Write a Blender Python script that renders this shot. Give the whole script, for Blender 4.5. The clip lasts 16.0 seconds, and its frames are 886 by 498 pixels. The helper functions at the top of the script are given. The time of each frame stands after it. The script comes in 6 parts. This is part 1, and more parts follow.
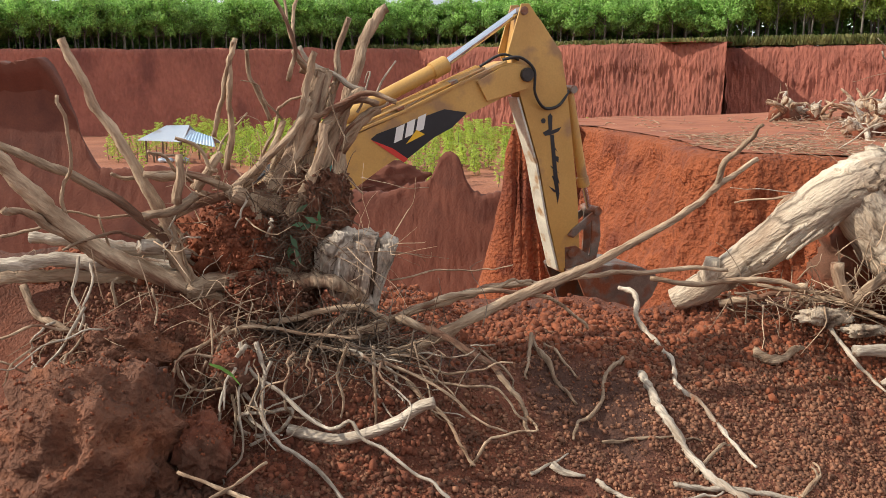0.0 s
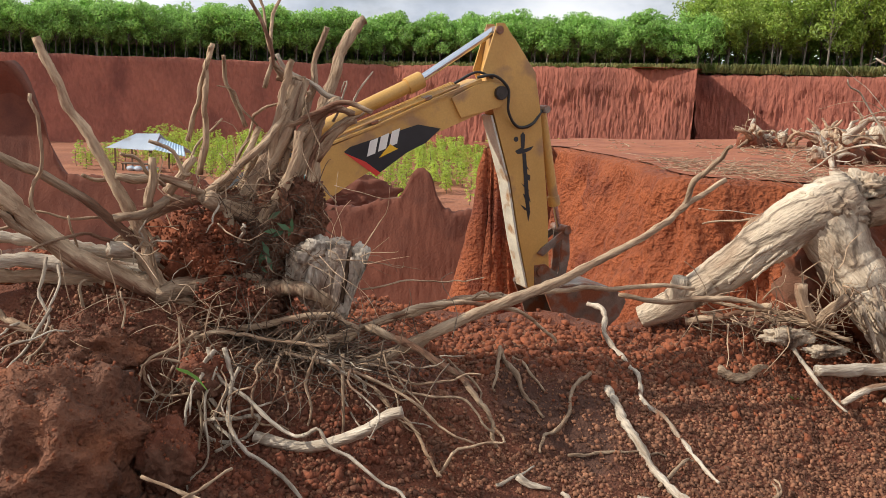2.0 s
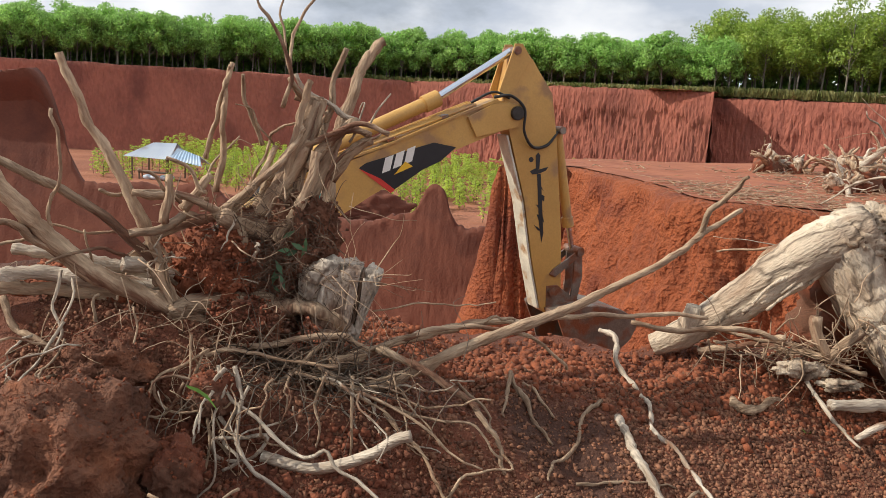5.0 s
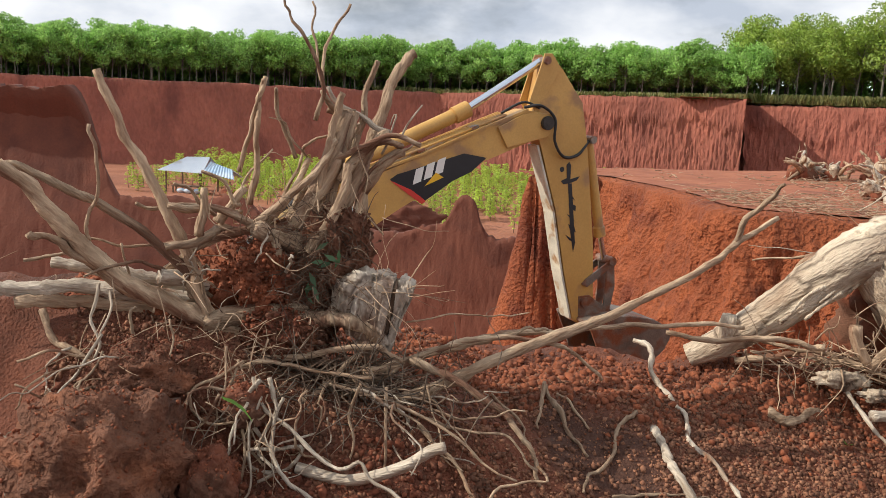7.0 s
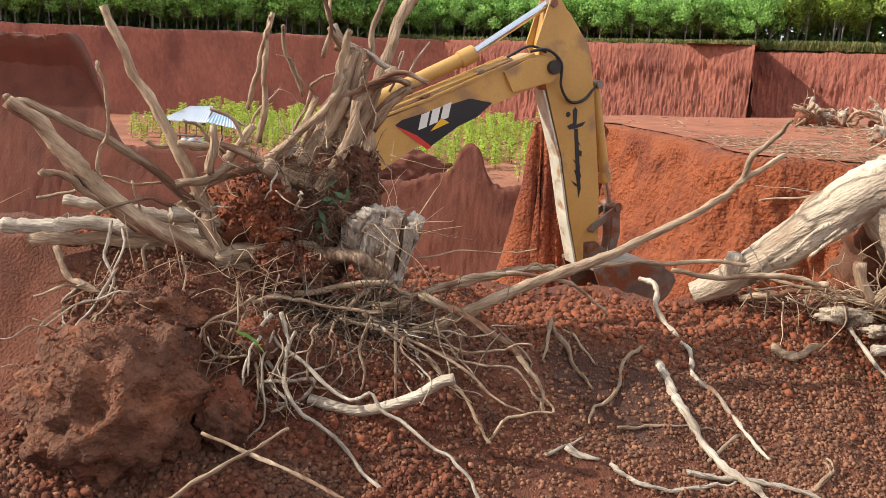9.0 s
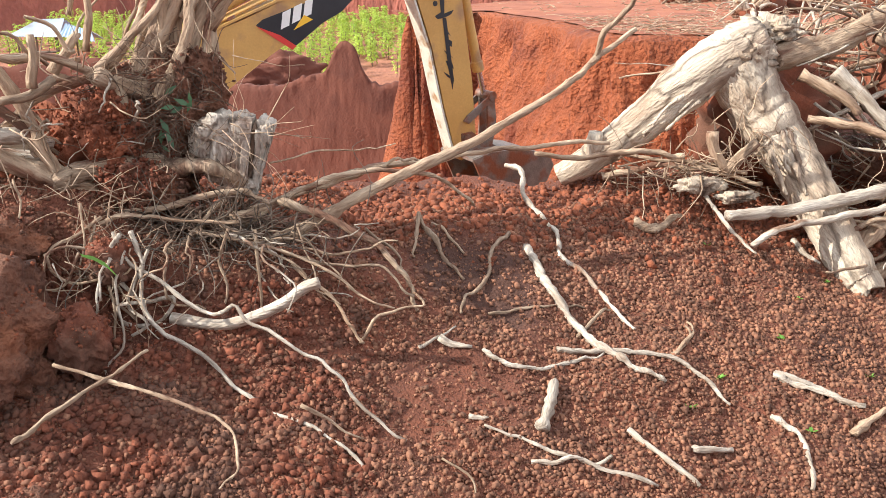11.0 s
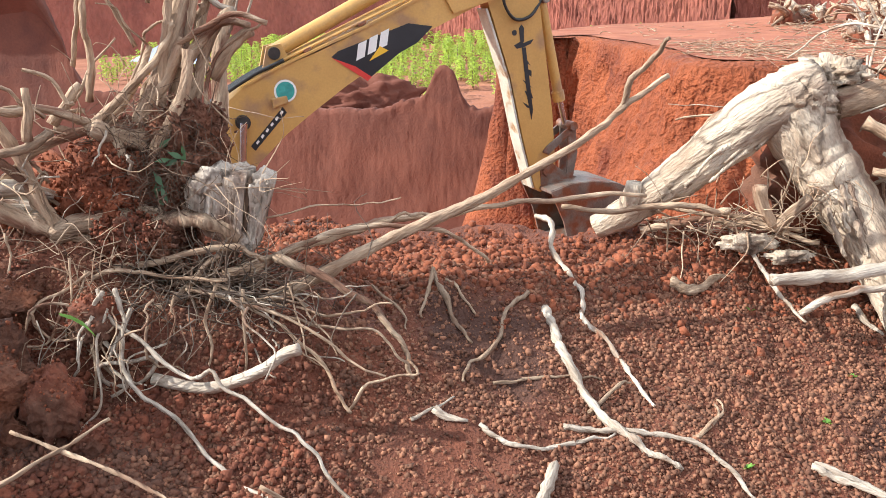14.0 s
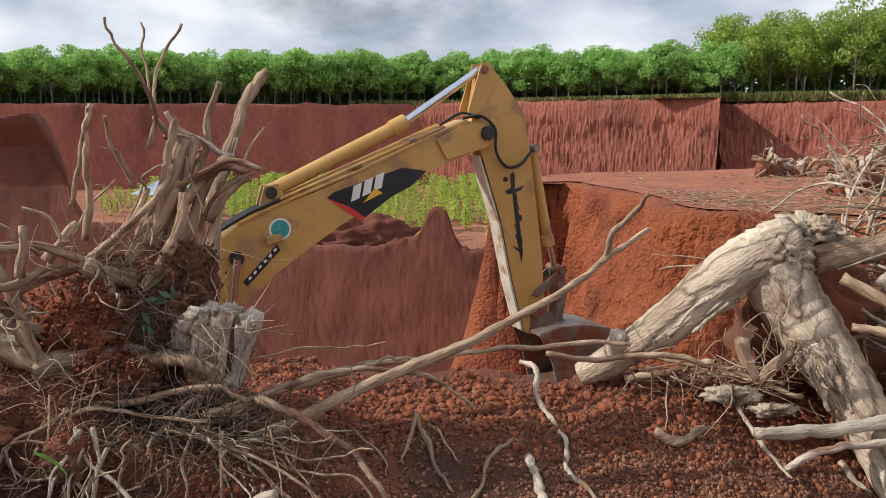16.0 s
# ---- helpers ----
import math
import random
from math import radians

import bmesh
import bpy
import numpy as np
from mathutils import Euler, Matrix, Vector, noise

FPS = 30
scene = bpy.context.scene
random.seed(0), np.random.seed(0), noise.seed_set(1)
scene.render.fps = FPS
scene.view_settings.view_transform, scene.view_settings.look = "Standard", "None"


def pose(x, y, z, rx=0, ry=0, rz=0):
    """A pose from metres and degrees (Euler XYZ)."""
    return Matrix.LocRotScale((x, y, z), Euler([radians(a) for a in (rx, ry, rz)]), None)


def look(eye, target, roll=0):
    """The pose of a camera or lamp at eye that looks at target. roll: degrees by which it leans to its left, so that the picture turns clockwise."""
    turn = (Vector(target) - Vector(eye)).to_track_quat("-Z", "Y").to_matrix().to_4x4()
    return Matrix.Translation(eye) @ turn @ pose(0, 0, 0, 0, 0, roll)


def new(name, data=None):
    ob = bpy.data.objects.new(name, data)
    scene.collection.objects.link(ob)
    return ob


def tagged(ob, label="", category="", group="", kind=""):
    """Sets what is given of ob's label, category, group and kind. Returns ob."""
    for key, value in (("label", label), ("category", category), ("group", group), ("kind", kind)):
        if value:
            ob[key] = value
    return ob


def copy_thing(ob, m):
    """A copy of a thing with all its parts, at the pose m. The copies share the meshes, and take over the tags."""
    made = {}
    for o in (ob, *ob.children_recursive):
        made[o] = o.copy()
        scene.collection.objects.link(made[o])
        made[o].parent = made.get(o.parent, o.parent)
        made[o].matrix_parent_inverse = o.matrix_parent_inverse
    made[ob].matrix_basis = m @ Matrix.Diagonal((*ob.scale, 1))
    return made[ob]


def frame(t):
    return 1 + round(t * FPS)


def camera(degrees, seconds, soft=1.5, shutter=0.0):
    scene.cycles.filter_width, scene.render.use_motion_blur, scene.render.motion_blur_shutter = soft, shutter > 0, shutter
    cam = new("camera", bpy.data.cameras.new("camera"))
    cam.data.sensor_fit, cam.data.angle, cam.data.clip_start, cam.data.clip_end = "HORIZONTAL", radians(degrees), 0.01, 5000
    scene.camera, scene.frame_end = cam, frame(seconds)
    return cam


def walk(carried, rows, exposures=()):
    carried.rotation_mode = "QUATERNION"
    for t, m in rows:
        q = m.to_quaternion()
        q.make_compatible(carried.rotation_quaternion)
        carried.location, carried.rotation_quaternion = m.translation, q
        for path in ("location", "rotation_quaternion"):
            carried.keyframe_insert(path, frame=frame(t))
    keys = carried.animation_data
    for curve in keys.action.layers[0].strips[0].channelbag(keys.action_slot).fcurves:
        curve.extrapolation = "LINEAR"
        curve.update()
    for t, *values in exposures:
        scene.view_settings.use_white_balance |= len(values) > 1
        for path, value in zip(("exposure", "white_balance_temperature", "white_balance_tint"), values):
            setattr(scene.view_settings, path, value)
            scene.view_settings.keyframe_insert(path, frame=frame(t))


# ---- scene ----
cam = camera(55.0, 16.0, soft=0.5)
PATH = [
    (0, (0.008, 0.02, 1.594), (-0.002, 1.98, 1.195), 0.2),
    (0.5, (0.0, 0.022, 1.59), (0.021, 1.983, 1.195), 0.3),
    (1, (-0.009, 0.007, 1.602), (0.034, 1.971, 1.222), 0.4),
    (1.5, (0.0, -0.004, 1.575), (0.056, 1.96, 1.204), 0.8),
    (2, (-0.006, -0.01, 1.562), (0.055, 1.957, 1.204), 2.1),
    (2.5, (-0.016, -0.009, 1.55), (0.039, 1.959, 1.193), 2.8),
    (3, (-0.015, -0.013, 1.552), (0.033, 1.954, 1.194), 3.3),
    (3.5, (-0.018, -0.003, 1.553), (0.025, 1.964, 1.193), 3.5),
    (4, (-0.009, 0.016, 1.569), (0.029, 1.983, 1.209), 3.8),
    (4.5, (-0.012, 0.019, 1.597), (0.025, 1.987, 1.243), 3.7),
    (5, (-0.015, 0.004, 1.606), (0.016, 1.977, 1.283), 3.5),
    (5.2, (-0.002, 0.01, 1.615), (0.021, 1.989, 1.326), 3.4),
    (7.5, (-0.032, 0.007, 1.592), (-0.079, 1.982, 1.278), 2.7),
    (8, (-0.039, -0.02, 1.565), (-0.08, 1.946, 1.201), 2.9),
    (8.2, (-0.05, -0.037, 1.557), (-0.09, 1.926, 1.178), 3.0),
    (10.3, (0.09, -0.06, 1.486), (0.078, 1.852, 0.902), 0.1),
    (10.5, (0.137, -0.03, 1.479), (0.169, 1.87, 0.854), -0.9),
    (11, (0.132, 0.029, 1.499), (0.34, 1.913, 0.859), -0.4),
    (11.5, (0.113, 0.193, 1.59), (0.522, 2.079, 1.064), 0.1),
    (12, (0.499, 0.221, 1.558), (0.886, 2.117, 1.052), 0.1),
    (12.5, (0.792, 0.205, 1.609), (1.16, 2.1, 1.087), -0.1),
    (13, (0.766, 0.294, 1.559), (0.95, 2.208, 1.007), -0.8),
    (13.5, (0.732, 0.396, 1.562), (0.701, 2.3, 0.949), -2.2),
    (14, (0.736, 0.373, 1.615), (0.698, 2.284, 1.023), -1.3),
    (14.5, (0.721, 0.36, 1.634), (0.681, 2.304, 1.166), -0.7),
    (15, (0.703, 0.339, 1.64), (0.66, 2.298, 1.242), -0.4),
    (15.5, (0.73, 0.34, 1.66), (0.688, 2.307, 1.299), 0.0),
    (16, (0.775, 0.324, 1.67), (0.758, 2.305, 1.393), 0.3),
]
EXPOSURES = [(0.0, -0.01, 6450, 10), (1.5, -0.11, 6450, 10), (3.0, -0.11, 6450, 10), (5.2, -0.16, 6450, 10), (8.2, 0.01, 6400, 10), (10.3, 0.59, 6250, 10), (11.0, 0.69, 6000, 10), (11.5, 0.19, 6200, 10),
             (12.0, -0.21, 6300, 10), (12.5, 0.39, 6200, 10), (13.5, 0.64, 6000, 10), (14.0, 0.69, 5900, 10), (14.5, 0.07, 5900, 10), (15.0, -0.33, 6000, 10), (15.5, -0.38, 6100, 10), (16.0, -0.28, 6150, 10)]
walk(cam, [(t, look(eye, target, roll)) for t, eye, target, roll in PATH], EXPOSURES)

# ---- daylight ----
SUN_AZ, SUN_EL = radians(265), radians(34)      # azimuth from north (+y), clockwise
sun_way = Vector((math.sin(SUN_AZ) * math.cos(SUN_EL), math.cos(SUN_AZ) * math.cos(SUN_EL), math.sin(SUN_EL)))
sun = new("sun", bpy.data.lights.new("sun", "SUN"))
sun.data.energy, sun.data.angle, sun.data.color = 5.0, radians(0.6), (1.0, 0.93, 0.80)
sun.matrix_world = look(sun_way * 50, (0, 0, 0))

world = bpy.data.worlds.new("sky")
scene.world = world
world.use_nodes = True
wn, wl = world.node_tree.nodes, world.node_tree.links
wn.clear()
w_out = wn.new("ShaderNodeOutputWorld")
w_bg = wn.new("ShaderNodeBackground")
w_sky = wn.new("ShaderNodeTexSky")
w_sky.sky_type, w_sky.sun_disc = "NISHITA", False
w_sky.sun_elevation, w_sky.sun_rotation = SUN_EL, SUN_AZ
w_sky.air_density, w_sky.dust_density = 1.0, 1.5
w_co = wn.new("ShaderNodeTexCoord")
w_map = wn.new("ShaderNodeMapping")
w_map.inputs["Scale"].default_value = (1.3, 1.3, 2.6)
w_noise = wn.new("ShaderNodeTexNoise")
w_noise.inputs["Scale"].default_value, w_noise.inputs["Detail"].default_value = 2.4, 7.0
w_noise.inputs["Roughness"].default_value = 0.58
w_ramp = wn.new("ShaderNodeValToRGB")
w_ramp.color_ramp.elements[0].position, w_ramp.color_ramp.elements[1].position = 0.22, 0.48
w_shade = wn.new("ShaderNodeTexNoise")
w_shade.inputs["Scale"].default_value, w_shade.inputs["Detail"].default_value = 4.2, 6.0
w_cloud = wn.new("ShaderNodeValToRGB")
w_cloud.color_ramp.elements[0].position, w_cloud.color_ramp.elements[1].position = 0.35, 0.6
w_cloud.color_ramp.elements[0].color = (13.5, 14.8, 17.0, 1)
w_cloud.color_ramp.elements[1].color = (25.0, 25.2, 25.6, 1)
w_mix = wn.new("ShaderNodeMixRGB")
wl.new(w_co.outputs["Generated"], w_map.inputs["Vector"])
wl.new(w_map.outputs["Vector"], w_noise.inputs["Vector"])
wl.new(w_map.outputs["Vector"], w_shade.inputs["Vector"])
wl.new(w_noise.outputs["Fac"], w_ramp.inputs["Fac"])
wl.new(w_shade.outputs["Fac"], w_cloud.inputs["Fac"])
wl.new(w_ramp.outputs["Color"], w_mix.inputs["Fac"])
wl.new(w_sky.outputs["Color"], w_mix.inputs["Color1"])
wl.new(w_cloud.outputs["Color"], w_mix.inputs["Color2"])
wl.new(w_mix.outputs["Color"], w_bg.inputs["Color"])
w_bg.inputs["Strength"].default_value = 0.046
wl.new(w_bg.outputs["Background"], w_out.inputs["Surface"])


# ---- materials ----
def surface(name, dark, light, scale=3.0, rough=0.9, bump=0.3, bump_scale=40.0, grain=0.25, stretch=(1, 1, 1), metal=0.0,
            stain=None, stain_scale=0.6, stain_at=0.6, per_object=0.0, per_island=0.0, coat=0.0, crack=0.0, relief=0.6):
    """Two scales of noise in the colour, a stain of a third colour, and a fine relief, in object space."""
    m = bpy.data.materials.new(name)
    m.use_nodes = True
    n, l = m.node_tree.nodes, m.node_tree.links
    b = n["Principled BSDF"]
    b.inputs["Roughness"].default_value, b.inputs["Metallic"].default_value = rough, metal
    b.inputs["Coat Weight"].default_value = coat
    co = n.new("ShaderNodeTexCoord")
    mp = n.new("ShaderNodeMapping")
    mp.inputs["Scale"].default_value = stretch
    l.new(co.outputs["Object"], mp.inputs["Vector"])
    big = n.new("ShaderNodeTexNoise")
    big.inputs["Scale"].default_value, big.inputs["Detail"].default_value = scale, 6.0
    fine = n.new("ShaderNodeTexNoise")
    fine.inputs["Scale"].default_value, fine.inputs["Detail"].default_value = bump_scale, 5.0
    l.new(mp.outputs["Vector"], big.inputs["Vector"])
    l.new(mp.outputs["Vector"], fine.inputs["Vector"])
    ramp = n.new("ShaderNodeValToRGB")
    ramp.color_ramp.elements[0].position, ramp.color_ramp.elements[1].position = 0.3, 0.7
    ramp.color_ramp.elements[0].color, ramp.color_ramp.elements[1].color = (*dark, 1), (*light, 1)
    l.new(big.outputs["Fac"], ramp.inputs["Fac"])
    col = ramp.outputs["Color"]
    if stain:
        sn = n.new("ShaderNodeTexNoise")
        sn.inputs["Scale"].default_value, sn.inputs["Detail"].default_value = stain_scale, 8.0
        l.new(mp.outputs["Vector"], sn.inputs["Vector"])
        sr = n.new("ShaderNodeValToRGB")
        sr.color_ramp.elements[0].position, sr.color_ramp.elements[1].position = stain_at - 0.05, stain_at + 0.07
        l.new(sn.outputs["Fac"], sr.inputs["Fac"])
        mx = n.new("ShaderNodeMixRGB")
        l.new(sr.outputs["Color"], mx.inputs["Fac"])
        l.new(col, mx.inputs["Color1"])
        mx.inputs["Color2"].default_value = (*stain, 1)
        col = mx.outputs["Color"]
    edge = None
    if crack:
        vo = n.new("ShaderNodeTexVoronoi")
        vo.feature = "DISTANCE_TO_EDGE"
        vo.inputs["Scale"].default_value = crack
        warp = n.new("ShaderNodeMixRGB")
        warp.blend_type = "ADD"
        warp.inputs["Fac"].default_value = 0.25
        l.new(mp.outputs["Vector"], warp.inputs["Color1"])
        l.new(big.outputs["Color"], warp.inputs["Color2"])
        l.new(warp.outputs["Color"], vo.inputs["Vector"])
        er = n.new("ShaderNodeValToRGB")
        er.color_ramp.elements[0].color, er.color_ramp.elements[1].color = (0.30, 0.27, 0.25, 1), (1, 1, 1, 1)
        er.color_ramp.elements[0].position, er.color_ramp.elements[1].position = 0.002, 0.03
        l.new(vo.outputs["Distance"], er.inputs["Fac"])
        mu = n.new("ShaderNodeMixRGB")
        mu.blend_type = "MULTIPLY"
        mu.inputs["Fac"].default_value = 0.85
        l.new(col, mu.inputs["Color1"])
        l.new(er.outputs["Color"], mu.inputs["Color2"])
        col, edge = mu.outputs["Color"], er.outputs["Color"]
    hs = n.new("ShaderNodeHueSaturation")
    l.new(col, hs.inputs["Color"])
    val = n.new("ShaderNodeMath")
    val.operation = "MULTIPLY_ADD"
    l.new(fine.outputs["Fac"], val.inputs[0])
    val.inputs[1].default_value, val.inputs[2].default_value = 2 * grain, 1 - grain
    last = val.outputs[0]
    for amount, node, out in ((per_object, "ShaderNodeObjectInfo", "Random"), (per_island, "ShaderNodeNewGeometry", "Random Per Island")):
        if amount:
            src = n.new(node)
            ad = n.new("ShaderNodeMath")
            ad.operation = "MULTIPLY_ADD"
            l.new(src.outputs[out], ad.inputs[0])
            ad.inputs[1].default_value = 2 * amount
            off = n.new("ShaderNodeMath")
            off.operation = "ADD"
            l.new(last, off.inputs[0])
            off.inputs[1].default_value = -amount
            l.new(off.outputs[0], ad.inputs[2])
            last = ad.outputs[0]
    l.new(last, hs.inputs["Value"])
    l.new(hs.outputs["Color"], b.inputs["Base Color"])
    bp = n.new("ShaderNodeBump")
    bp.inputs["Strength"].default_value, bp.inputs["Distance"].default_value = bump, relief / bump_scale
    height = fine.outputs["Fac"]
    if edge:
        ha = n.new("ShaderNodeMath")
        ha.operation = "MULTIPLY_ADD"
        l.new(edge, ha.inputs[0])
        ha.inputs[1].default_value = 0.45
        l.new(fine.outputs["Fac"], ha.inputs[2])
        height = ha.outputs[0]
    l.new(height, bp.inputs["Height"])
    l.new(bp.outputs["Normal"], b.inputs["Normal"])
    return m


SOIL = surface("laterite_soil", (0.108, 0.036, 0.019), (0.205, 0.064, 0.031), 2.2, 0.95, 1.0, 60, 0.45, stain=(0.085, 0.036, 0.022), stain_scale=1.1, stain_at=0.56, relief=1.5)
SOIL_PALE = surface("dry_laterite", (0.25, 0.075, 0.036), (0.36, 0.125, 0.06), 1.2, 0.95, 0.5, 25, 0.25, stain=(0.19, 0.06, 0.03), stain_scale=0.4)
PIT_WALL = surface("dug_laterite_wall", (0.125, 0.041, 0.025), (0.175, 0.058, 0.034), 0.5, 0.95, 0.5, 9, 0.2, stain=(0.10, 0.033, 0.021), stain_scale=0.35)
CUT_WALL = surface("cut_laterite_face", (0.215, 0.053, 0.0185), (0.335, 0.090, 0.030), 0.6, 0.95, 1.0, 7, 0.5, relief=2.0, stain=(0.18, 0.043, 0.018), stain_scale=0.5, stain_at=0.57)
CLIFF_EARTH = surface("weathered_laterite_cliff", (0.235, 0.076, 0.052), (0.36, 0.118, 0.078), 0.35, 0.95, 0.8, 3.2, 0.35, stretch=(1, 1, 0.4), stain=(0.17, 0.052, 0.038), stain_scale=0.25, relief=1.2)
FIELD_EARTH = surface("tilled_earth", (0.24, 0.085, 0.045), (0.36, 0.15, 0.085), 0.25, 0.95, 0.6, 6, 0.3, stain=(0.2, 0.07, 0.04), stain_scale=0.05)
PEBBLE = surface("laterite_gravel", (0.125, 0.049, 0.026), (0.285, 0.13, 0.071), 9, 0.9, 0.3, 150, 0.35, per_island=0.42)
CLOD_BROWN = surface("brown_subsoil_clod", (0.12, 0.050, 0.028), (0.235, 0.094, 0.050), 4, 0.95, 1.0, 30, 0.5, stain=(0.26, 0.095, 0.045), stain_scale=4.5, stain_at=0.6, relief=1.8)
CLOD = surface("crumbled_clod_earth", (0.12, 0.036, 0.018), (0.24, 0.072, 0.034), 6, 0.95, 1.0, 70, 0.45, stain=(0.13, 0.058, 0.034), stain_scale=2.2, stain_at=0.52, per_island=0.22, per_object=0.08)
ROOT = surface("weathered_root_wood", (0.20, 0.115, 0.065), (0.57, 0.42, 0.28), 16, 0.85, 1.0, 75, 0.5, stretch=(1, 1, 0.2), stain=(0.17, 0.08, 0.045), stain_scale=9, stain_at=0.55, per_object=0.2, relief=1.4)
ROOT_FINE = surface("fine_root_fibre", (0.24, 0.15, 0.09), (0.50, 0.36, 0.24), 6, 0.85, 0.3, 60, 0.3, per_island=0.35)
# root fibre darkened in its colour to stand for shade below the trunk end
FIBRE_IN_SHADE = surface("shade_toned_root_fibre", (0.075, 0.053, 0.038), (0.21, 0.155, 0.11), 6, 0.9, 0.3, 60, 0.3, per_island=0.45)
CLOD_RED = surface("bright_red_crumbs", (0.165, 0.048, 0.021), (0.285, 0.086, 0.037), 8, 0.95, 0.9, 90, 0.4, per_island=0.22)
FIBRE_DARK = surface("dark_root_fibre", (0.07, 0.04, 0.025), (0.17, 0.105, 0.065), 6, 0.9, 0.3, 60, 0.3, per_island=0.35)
ROOT_PALE = surface("bleached_stick_wood", (0.27, 0.20, 0.14), (0.66, 0.57, 0.46), 20, 0.8, 1.0, 90, 0.5, stretch=(1, 1, 0.16), stain=(0.22, 0.125, 0.075), stain_scale=11, stain_at=0.57, per_object=0.15, relief=1.3)
BARK = surface("pale_trunk_bark", (0.34, 0.235, 0.155), (0.76, 0.65, 0.50), 4, 0.8, 1.0, 60, 0.45, stretch=(1, 1, 0.35), stain=(0.23, 0.15, 0.10), stain_scale=3.2, stain_at=0.54, relief=1.4, crack=1.7)
SAWN = surface("sawn_grey_wood", (0.27, 0.205, 0.15), (0.60, 0.52, 0.43), 5, 0.85, 0.9, 50, 0.45, stretch=(1, 1, 0.6), stain=(0.17, 0.10, 0.065), stain_scale=3.5, stain_at=0.57, relief=1.4, crack=1.5)
YELLOW = surface("worn_yellow_paint", (0.46, 0.25, 0.062), (0.58, 0.335, 0.095), 1.1, 0.5, 0.15, 30, 0.14, stain=(0.34, 0.19, 0.085), stain_scale=1.6, stain_at=0.60, coat=0.05)
PALE_STRIP = surface("scuffed_pale_steel", (0.42, 0.40, 0.33), (0.6, 0.57, 0.46), 4, 0.5, 0.2, 40, 0.25, stain=(0.3, 0.16, 0.06), stain_scale=3)
STEEL = surface("dirty_grey_steel", (0.14, 0.11, 0.09), (0.30, 0.25, 0.21), 3, 0.5, 0.4, 30, 0.3, metal=0.5, stain=(0.24, 0.09, 0.045), stain_scale=2.5, stain_at=0.52)
CHROME = surface("chromed_rod", (0.55, 0.6, 0.68), (0.66, 0.7, 0.76), 2, 0.18, 0.02, 30, 0.04, metal=1.0)
RUBBER = surface("black_hose_rubber", (0.012, 0.012, 0.013), (0.03, 0.03, 0.03), 5, 0.6, 0.1, 60, 0.2)
BLACK_STEEL = surface("greasy_black_steel", (0.02, 0.018, 0.016), (0.06, 0.05, 0.045), 5, 0.45, 0.2, 40, 0.25, metal=0.4)
DECAL_BLACK = surface("black_decal_film", (0.010, 0.011, 0.014), (0.018, 0.019, 0.023), 3, 0.4, 0.05, 30, 0.2)
DECAL_WHITE = surface("white_decal_film", (0.72, 0.70, 0.66), (0.8, 0.78, 0.74), 4, 0.45, 0.03, 30, 0.08)
DECAL_RED = surface("red_decal_film", (0.55, 0.035, 0.025), (0.62, 0.05, 0.035), 4, 0.45, 0.03, 30, 0.08)
DECAL_YELLOW = surface("yellow_decal_film", (0.75, 0.42, 0.02), (0.8, 0.48, 0.03), 4, 0.45, 0.03, 30, 0.08)
DECAL_TEAL = surface("teal_badge_film", (0.03, 0.22, 0.20), (0.06, 0.34, 0.30), 9, 0.45, 0.03, 30, 0.2)
SHEET = surface("galvanised_roof_sheet", (0.50, 0.56, 0.64), (0.66, 0.70, 0.76), 0.7, 0.4, 0.1, 8, 0.12, metal=0.25, stain=(0.42, 0.38, 0.35), stain_scale=0.5)
TARP = surface("blue_white_tarpaulin", (0.32, 0.48, 0.66), (0.66, 0.72, 0.78), 0.8, 0.5, 0.2, 6, 0.15)
POST = surface("grey_post_wood", (0.12, 0.08, 0.055), (0.22, 0.155, 0.11), 5, 0.85, 0.4, 40, 0.25)


def leaf_material(name, dark, light, through_light=0.35):
    m = surface(name, dark, light, 0.8, 0.55, 0.0, 6, 0.25, per_island=0.35, per_object=0.12)
    n, l = m.node_tree.nodes, m.node_tree.links
    b = n["Principled BSDF"]
    out = n["Material Output"]
    tr = n.new("ShaderNodeBsdfTranslucent")
    l.new(b.inputs["Base Color"].links[0].from_socket, tr.inputs["Color"])
    mx = n.new("ShaderNodeMixShader")
    mx.inputs["Fac"].default_value = through_light
    l.new(b.outputs["BSDF"], mx.inputs[1])
    l.new(tr.outputs["BSDF"], mx.inputs[2])
    l.new(mx.outputs["Shader"], out.inputs["Surface"])
    return m


LEAF_RUBBER = leaf_material("rubber_tree_leaf", (0.19, 0.36, 0.085), (0.42, 0.66, 0.18), 0.5)
LEAF_YOUNG = leaf_material("light_tree_leaf", (0.17, 0.29, 0.04), (0.36, 0.46, 0.08))
LEAF_CASSAVA = leaf_material("cassava_leaf", (0.32, 0.47, 0.06), (0.60, 0.68, 0.13), 0.5)
GRASS = leaf_material("dry_grass", (0.10, 0.14, 0.03), (0.32, 0.30, 0.12))
GREEN_BLADE = leaf_material("fresh_green_blade", (0.11, 0.25, 0.035), (0.20, 0.38, 0.06))
LEAF_DARK = leaf_material("dull_green_leaf", (0.05, 0.10, 0.05), (0.09, 0.17, 0.08))
TREE_BARK = surface("grey_tree_bark", (0.09, 0.075, 0.06), (0.22, 0.195, 0.16), 1.5, 0.85, 0.3, 12, 0.25, per_object=0.3)


# ---- mesh helpers ----
def mesh_object(name, verts, faces, material, parent=None, label="", smooth=True):
    me = bpy.data.meshes.new(name)
    me.from_pydata([tuple(v) for v in verts], [], faces)
    me.materials.append(material)
    if smooth:
        me.shade_smooth()
    me.update()
    ob = new(name, me)
    if parent:
        ob.parent = parent
    if label:
        ob["label"] = label
    return ob


